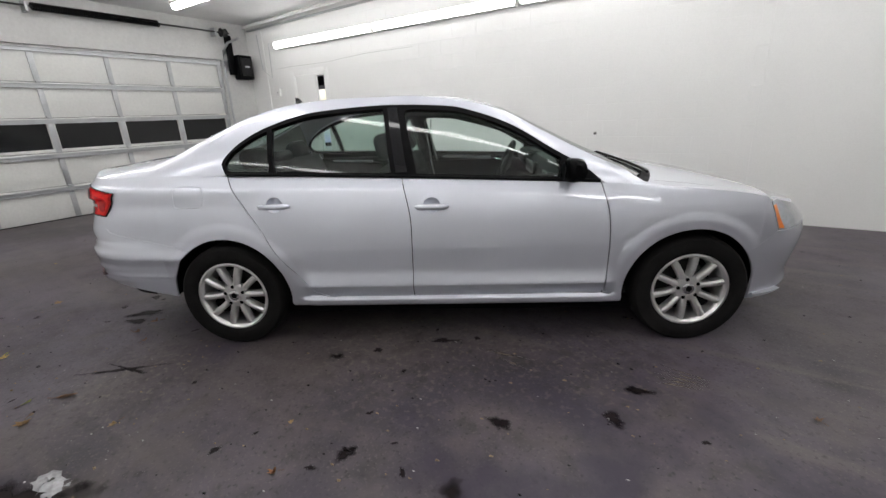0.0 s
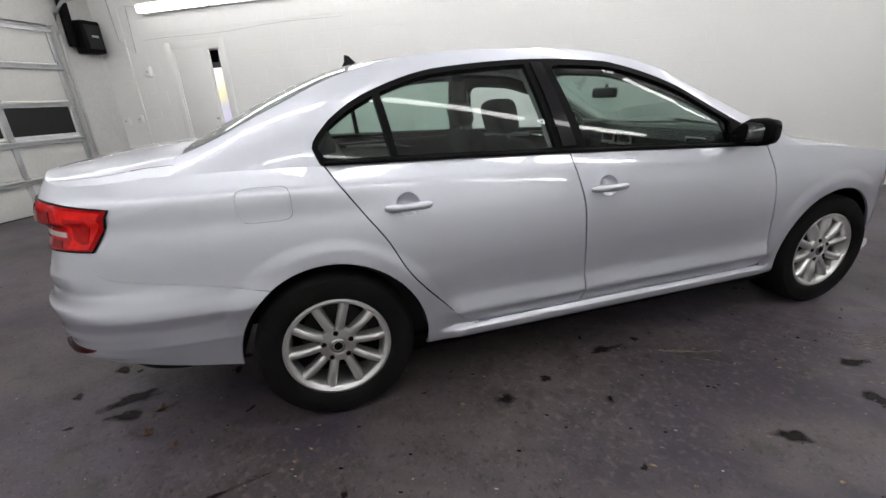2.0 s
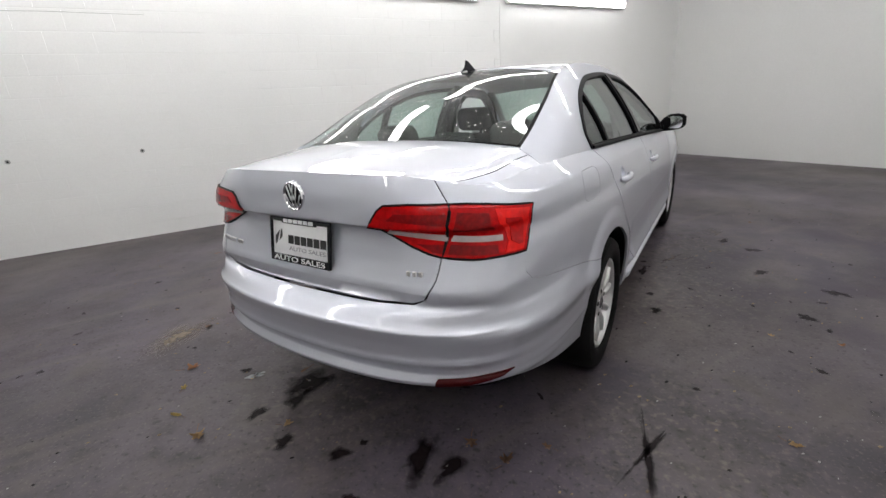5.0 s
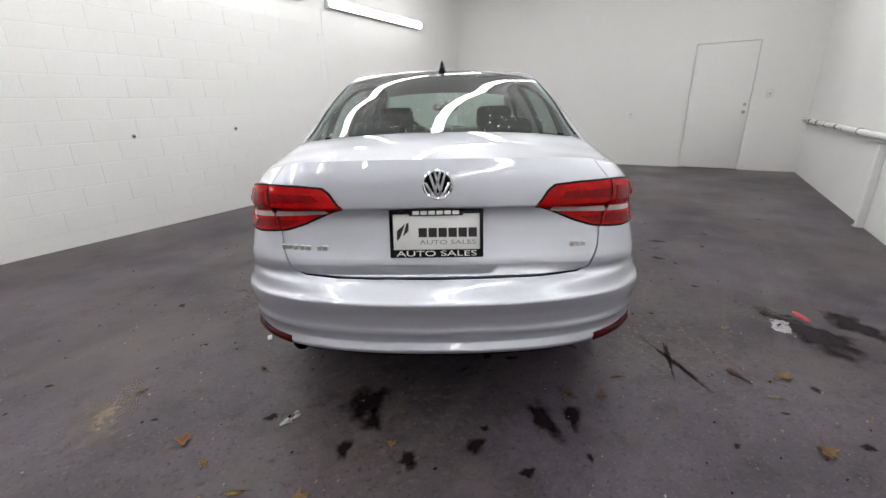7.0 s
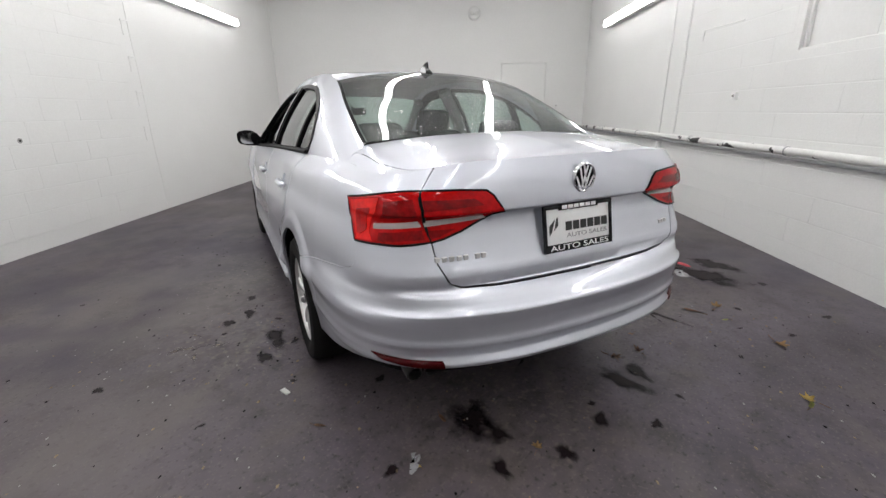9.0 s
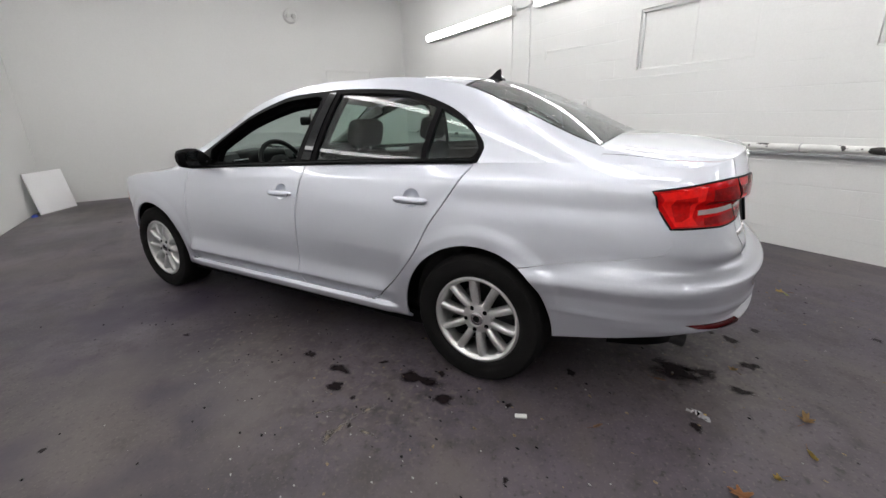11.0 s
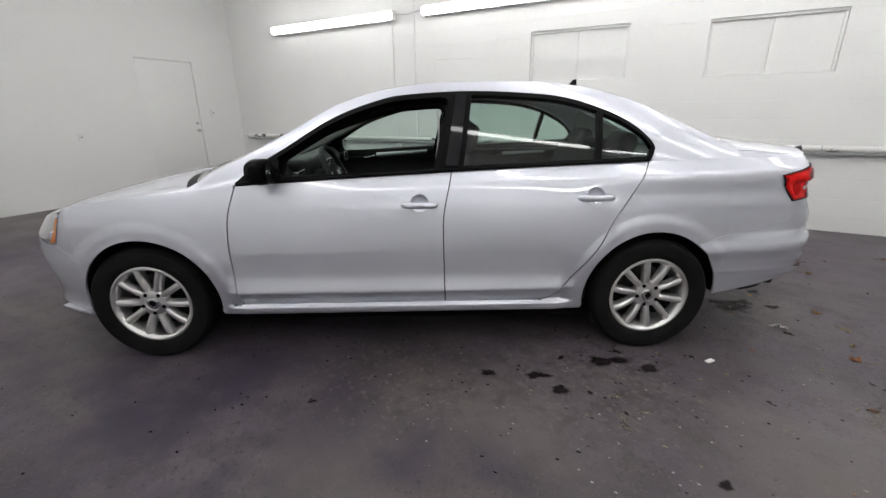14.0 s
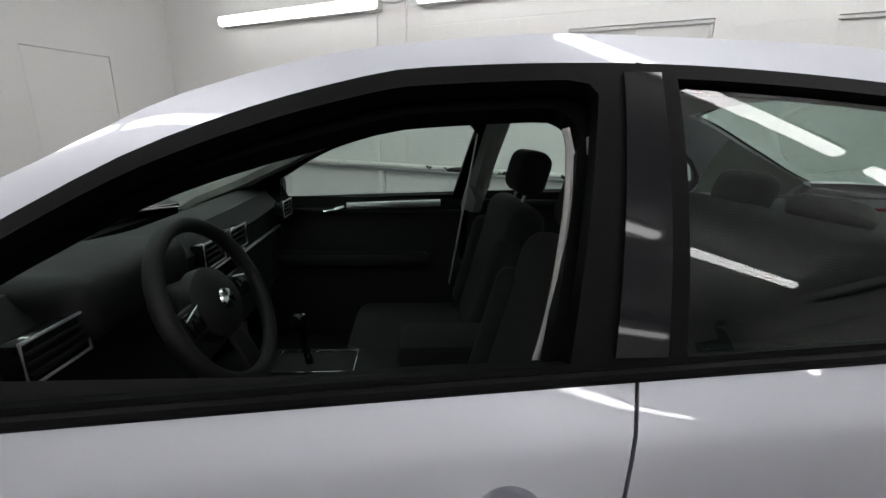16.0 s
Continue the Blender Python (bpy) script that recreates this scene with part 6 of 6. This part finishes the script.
def leaf_mesh(kind, seed):
    """A dry curled leaf, lobed or oval, with a torn uneven rim, about 7 cm long."""
    rnd = random.Random(seed)
    bm = bmesh.new()
    n = 36
    tips = [(a + rnd.uniform(-0.22, 0.22), rnd.uniform(0.55, 1.0), rnd.uniform(0.20, 0.34)) for a in (0.0, 0.95, -0.95, 1.9, -1.9)] if kind else []
    rim = []
    for k in range(n):
        a = 2 * math.pi * k / n - math.pi
        r = 0.40 + sum(h * 0.62 * math.exp(-((a - c) / w) ** 2) for c, h, w in tips) if kind else 0.62 + 0.16 * math.cos(2 * a)
        r *= rnd.uniform(0.86, 1.06)
        rim.append((0.046 * r * math.cos(a), 0.046 * r * math.sin(a) * (0.85 if kind else 0.55)))
    roll, fold, twist = rnd.uniform(4, 13), rnd.uniform(1, 7), rnd.uniform(-8, 8)
    lift = lambda x, y: max(0.0012, 0.002 + roll * y * y + fold * x * x * (1 if x > 0 else 0.4) + twist * x * y + rnd.uniform(0, 0.0022))
    middle = bm.verts.new((0, 0, 0.002))
    mid = [bm.verts.new((x * 0.55, y * 0.55, lift(x * 0.55, y * 0.55))) for x, y in rim]
    out = [bm.verts.new((x * 0.96, y * 0.9, lift(x, y))) for x, y in rim]
    for k in range(n):
        j = (k + 1) % n
        bm.faces.new((mid[k], out[k], out[j], mid[j]))
        bm.faces.new((mid[k], mid[j], middle))
    bmesh.ops.solidify(bm, geom=bm.faces[:], thickness=0.0006)
    return bm


def leaf(x, y, size, color, turn, seed):
    base = empty("leaf", Matrix.Translation((x, y, 0.001)) @ Matrix.Rotation(turn, 4, "Z") @ Matrix.Scale(size, 4))
    part("blade", leaf_mesh({0: 1, 1: 0, 2: 1}.get(seed, seed % 3), seed), LEAF_COLORS[color], base)
    part("stem", tube([(-0.03, 0, 0.003), (-0.05, 0.004, 0.004), (-0.068, 0.010, 0.006)], 0.0014, 5), LEAF_COLORS[1], base)
    return tagged(base, LEAF_NAMES[color] + " fallen leaf lying curled on the floor", "leaf", "fallen leaves")


PLACES = ((-2.57, -0.28, 1.1, 3), (-2.62, -0.67, 0.85, 2), (-2.53, -0.87, 1.05, 0), (-1.06, -2.15, 1.3, 1), (-1.45, -2.41, 1.3, 0), (-0.99, -2.34, 1.1, 0), (-1.18, -2.28, 0.7, 4), (-1.58, -1.50, 1.0, 1), (-1.52, -1.64, 0.9, 1), (-2.42, 1.87, 0.8, 3), (-2.50, 0.20, 0.7, 1), (-2.60, -0.46, 0.6, 2), (-2.05, -0.64, 0.8, 1), (-2.19, -1.0, 0.7, 0), (-1.35, -1.67, 0.6, 1), (-2.10, -0.15, 0.7, 1), (-1.90, -2.21, 1.1, 2), (-2.65, -1.72, 1.0, 0), (-1.94, -2.19, 0.8, 4), (0.12, -1.70, 0.5, 0), (0.29, -1.92, 0.6, 3), (-3.98, -1.36, 0.8, 2), (2.10, -0.56, 0.6, 1), (-0.60, -2.12, 0.7, 0), (-2.29, -0.56, 0.5, 2), (-3.3, -2.4, 1.0, 1), (-3.6, 0.4, 0.9, 0))
for k, (x, y, size, color) in enumerate(PLACES):
    leaf(x, y, size, color, k * 2.4, k)
rag = part("wrapper", lathe([(0.0, 0.006), (0.03, 0.010), (0.05, 0.004), (0.055, 0.0)], Matrix.Translation((-0.23, -2.515, 0)) @ Matrix.Rotation(0.5, 4, "Z") @ Matrix.Diagonal((1.2, 0.35, 1, 1)), 12), material("red_wrapper", (0.5, 0.03, 0.05), 0.4))
tagged(rag, "small red wrapper lying on the floor", "wrapper")
bm = bmesh.new()
add_box(bm, (-0.025, -0.012, 0.0), (0.025, 0.012, 0.008), 0.003, Matrix.Translation((-1.891, 0.073, 0.0)) @ Matrix.Rotation(0.9, 4, "Z"))
tagged(part("paper_scrap", bm, WHITE_PLASTER), "white folded paper scrap on the floor", "paper")
FOIL = material("foil", (0.7, 0.7, 0.72), 0.25, 0.6, 0.2, 20, 60, 0.3)


def crumpled(x, y, w, d, seed):
    rnd = random.Random(seed)
    bm = bmesh.new()
    grid = [[bm.verts.new((x + w * (i / 8 - 0.5) + rnd.uniform(-0.01, 0.01), y + d * (j / 5 - 0.5) + rnd.uniform(-0.01, 0.01), 0.002 + rnd.uniform(0, 0.018) * math.sin(math.pi * i / 8) * math.sin(math.pi * j / 5))) for j in range(6)] for i in range(9)]
    for i in range(8):
        for j in range(5):
            if rnd.random() > 0.25:
                bm.faces.new((grid[i][j], grid[i + 1][j], grid[i + 1][j + 1], grid[i][j + 1]))
    bmesh.ops.solidify(bm, geom=bm.faces[:], thickness=0.001)
    return bm


for x, y, w, d, s in ((-2.28, -0.55, 0.085, 0.022, 3), (-0.42, -2.40, 0.16, 0.09, 5)):
    tagged(part("film_scrap", crumpled(x, y, w, d, s), FOIL), "crumpled clear plastic scrap on the floor", "scrap")

# small litter: crumbs, grit and leaf bits nobody could count
def litter(name, n, mat, lo, hi, seed, areas):
    rnd = random.Random(seed)
    verts, faces = [], []
    for _ in range(n):
        cx, cy, sx, sy = rnd.choice(areas)
        x, y, r, a = rnd.gauss(cx, sx), rnd.gauss(cy, sy), rnd.uniform(lo, hi), rnd.uniform(0, 6.28)
        if not (SOUTH + 0.1 < y < NORTH - 0.1 and WEST + 0.1 < x < EAST - 0.1):
            continue
        i = len(verts)
        m = rnd.randint(4, 6)
        for k in range(m):
            b = a + 6.28 * k / m
            q = r * rnd.uniform(0.5, 1.1)
            verts.append((x + q * math.cos(b), y + 0.6 * q * math.sin(b), 0.001))
        verts.append((x, y, 0.001 + r * rnd.uniform(0.2, 0.5)))
        faces += [(i + k, i + (k + 1) % m, i + m) for k in range(m)]
    ob = mesh_object(name, verts, faces, mat, smooth=False)
    return ob


CRUMB = material("leaf_crumb", (0.20, 0.145, 0.085), 0.8, 0, 0.4, 30, 80, 0.2)
AREAS = [(-2.0, -1.0, 0.9, 0.9), (-1.3, -2.3, 0.7, 0.4), (0.3, -1.6, 0.9, 0.5), (-1.6, 0.5, 0.7, 0.7), (-2.6, 0.8, 0.8, 1.0), (1.2, -0.7, 0.8, 0.6), (-3.5, -1.0, 1.2, 1.3), (2.6, -1.8, 1.2, 0.9), (3.4, 1.2, 1.2, 0.9)]
tagged(litter("brown_litter", 480, CRUMB, 0.004, 0.014, 11, AREAS), "brown leaf crumbs and grit scattered over the floor", "litter", kind="stuff")
tagged(litter("dark_grit", 480, BLACK, 0.003, 0.013, 12, AREAS + [(-0.6, 0.85, 0.5, 0.3), (0.4, 1.3, 0.5, 0.3), (-1.4, 0.35, 0.3, 0.25)]), "dark grit and dirt crumbs scattered over the floor", "grit", kind="stuff")
tagged(litter("pale_grit", 330, TRIM_GREY, 0.003, 0.009, 13, AREAS + [(-0.6, 0.85, 0.5, 0.3), (-1.4, 0.75, 0.4, 0.4)]), "pale chips and grit scattered over the floor", "grit", kind="stuff")

# stains lie as thin films on the floor
STAIN = material("oil_stain", (0.013, 0.009, 0.010), 0.34, 0, 0.3, 9, 60, 0.05, spec=0.06)
CHALK = material("scuff", (0.185, 0.152, 0.118), 0.7, 0, 0.35, 14, 90, 0.3)


def broken_up(mat, scale, lo, hi):
    """Lets the bare floor show through a thin film, unevenly, and thins the film out towards its rim."""
    nt = mat.node_tree
    n = nt.nodes.new("ShaderNodeTexNoise")
    n.inputs["Scale"].default_value, n.inputs["Detail"].default_value = scale, 9
    g = nt.nodes.new("ShaderNodeNewGeometry")
    film = nt.nodes.new("ShaderNodeAttribute")
    film.attribute_name = "film"
    k = nt.nodes.new("ShaderNodeMath")
    k.operation = "MULTIPLY_ADD"
    k.inputs[1].default_value = 0.62
    r = nt.nodes.new("ShaderNodeMapRange")
    r.inputs["From Min"].default_value, r.inputs["From Max"].default_value = lo, hi
    nt.links.new(g.outputs["Position"], n.inputs["Vector"])
    nt.links.new(film.outputs["Fac"], k.inputs[0])
    nt.links.new(n.outputs["Fac"], k.inputs[2])
    nt.links.new(k.outputs[0], r.inputs["Value"])
    nt.links.new(r.outputs["Result"], nt.nodes["Principled BSDF"].inputs["Alpha"])


broken_up(STAIN, 13.0, 0.58, 0.90)
broken_up(CHALK, 34.0, 0.62, 1.15)


def blot(cx, cy, rx, ry, turn, seed):
    rnd = random.Random(seed)
    ph = [rnd.uniform(0, 6.28) for _ in range(6)]
    pts = []
    for k in range(44):
        a = 2 * math.pi * k / 44
        r = 1 + sum(0.36 / (j + 2) * math.sin((j + 2) * a + ph[j]) for j in range(6))
        x, y = rx * r * math.cos(a), ry * r * math.sin(a)
        pts.append((cx + x * math.cos(turn) - y * math.sin(turn), cy + x * math.sin(turn) + y * math.cos(turn)))
    return pts


def stain_object(name, mat, spots, label, z):
    verts, faces = [], []
    for k, (cx, cy, rx, ry, turn) in enumerate(spots):
        i = len(verts)
        ring = blot(cx, cy, rx * 1.35, ry * 1.35, turn, 31 * k + len(spots))
        verts += [(x, y, z) for x, y in ring] + [(cx, cy, z)]
        n = len(ring)
        faces += [(i + j, i + (j + 1) % n, i + n) for j in range(n)]
    ob = mesh_object(name, verts, faces, mat, smooth=False)
    film = ob.data.attributes.new("film", "FLOAT", "POINT")
    film.data.foreach_set("value", [1.0 if k % 45 == 44 else 0.0 for k in range(len(verts))])
    return tagged(ob, label, "stain", kind="stuff")


rnd = random.Random(5)
spots = [(1.42, -0.71, 0.048, 0.036, -0.3), (1.36, -0.97, 0.05, 0.034, -0.4), (0.93, -1.24, 0.05, 0.032, 0.2), (0.47, -1.71, 0.04, 0.03, 1), (-2.05, -0.75, 0.12, 0.07, 0.3), (-2.12, -0.86, 0.07, 0.04, 1), (-1.78, -1.47, 0.10, 0.05, 0.9), (-1.70, -1.56, 0.06, 0.04, 0.2), (-2.22, -1.1, 0.04, 0.03, 0), (-2.04, -1.28, 0.05, 0.03, 0), (-2.3, -0.86, 0.05, 0.03, 0.4), (-1.42, 0.31, 0.11, 0.045, 0.6), (-1.12, 0.61, 0.06, 0.03, 0.5), (-1.25, 0.67, 0.05, 0.03, 0.4), (-0.9, 0.7, 0.035, 0.025, 0), (-1.62, 0.29, 0.05, 0.03, 0.4), (-0.44, -2.53, 0.30, 0.10, 0.9), (-0.23, -2.75, 0.16, 0.10, 0.4), (-1.08, -1.89, 0.24, 0.012, 0.75), (-1.05, -1.87, 0.16, 0.010, 0.2), (0.94, -1.65, 0.035, 0.06, 0), (-0.1, -1.2, 0.05, 0.03, 0), (0.35, -0.75, 0.07, 0.03, 0.5)]
for _ in range(90):
    cx, cy, sx, sy = rnd.choice(AREAS)
    r = rnd.uniform(0.008, 0.03)
    spots.append((rnd.gauss(cx, sx), rnd.gauss(cy, sy), r, r * rnd.uniform(0.4, 0.9), rnd.uniform(0, 3)))
stain_object("oil_stains", STAIN, spots, "black oil spots and wet smears on the floor", 0.0012)
marks = [(1.605 - 0.008 * k, -0.448 - 0.032 * k, 0.105, 0.010, -0.17 + 0.085 * k) for k in range(5)]
marks += [(-2.66, 0.16, 0.24, 0.10, 0.75), (-1.535, 0.735, 0.075, 0.016, -1.15), (-1.495, 0.60, 0.06, 0.012, -1.25), (-1.56, 0.80, 0.04, 0.02, -0.4), (-1.62, 0.66, 0.05, 0.010, 0.5), (-1.40, 0.78, 0.05, 0.008, 1.2), (0.72, -0.72, 0.13, 0.018, 0.1), (0.80, -0.78, 0.10, 0.012, -0.2)]
stain_object("scuff_marks", CHALK, marks, "pale scraped scuff marks on the floor coating", 0.0008)

# ---- blocks of the two masonry walls, proud of the mortar ----
def block_mesh(d, f):
    w, h, e = 0.1998, 0.0975, 0.004
    outer = [(-w, 0, -h), (w, 0, -h), (w, 0, h), (-w, 0, h)]
    inner = [(-w + f, -d, -h + e), (w - f, -d, -h + e), (w - f, -d, h - e), (-w + f, -d, h - e)]
    me = bpy.data.meshes.new("block")
    me.from_pydata(outer + inner, [], [(4, 5, 6, 7)] + [(k, (k + 1) % 4, 4 + (k + 1) % 4, 4 + k) for k in range(4)])
    me.materials.append(WHITE_WALL)
    return me


BLOCKS = {1: block_mesh(0.0013, 0.0005), -1: block_mesh(0.0013, 0.0001)}


def block_wall(wall, y, side, x_from, x_to, openings, near):
    """side 1: faces south from the north wall; -1: faces north from the south wall."""
    verts, faces, made = [], [], 0
    BLOCK = BLOCKS[side]
    rnd = random.Random(17)
    for row in range(17):
        z = 0.05 - 0.1 + 0.2 * row + 0.1
        if z + 0.1 > 3.22 and side:
            continue
        x = x_from + 0.2 + (0.2 if row % 2 else 0.0)
        while x + 0.2 < x_to:
            if not any(a - 0.19 < x < b + 0.19 and lo - 0.095 < z < hi + 0.095 for a, b, lo, hi in openings) and z > 0.1:
                yy = y + side * rnd.uniform(-0.0006, 0.0010)
                if near(x, z) and made < 300:
                    ob = new("block", BLOCK)
                    ob.parent = wall
                    ob.matrix_basis = Matrix.Translation((x, yy, z)) @ Matrix.Rotation(0 if side > 0 else math.pi, 4, "Z")
                    made += 1
                else:
                    i = len(verts)
                    m = Matrix.Translation((x, yy, z)) @ Matrix.Rotation(0 if side > 0 else math.pi, 4, "Z")
                    verts += [m @ v.co for v in BLOCK.vertices]
                    faces += [tuple(i + k for k in p.vertices) for p in BLOCK.polygons]
            x += 0.4
    if faces:
        tagged(mesh_object("block_field", verts, faces, WHITE_WALL, wall, smooth=False), "white painted blocks", kind="stuff")


block_wall(wall_north, NORTH - 0.001, 1, WEST + 0.02, 1.80, [(N0 - 0.12, N1 + 0.12, 0, NH + 0.12)], lambda x, z: -4.3 < x < 2 and z < 2.7)
block_wall(wall_south, SOUTH + 0.001, -1, WEST + 0.02, 2.35, WINDOWS, lambda x, z: -4.2 < x < 2.4 and z < 2.7)
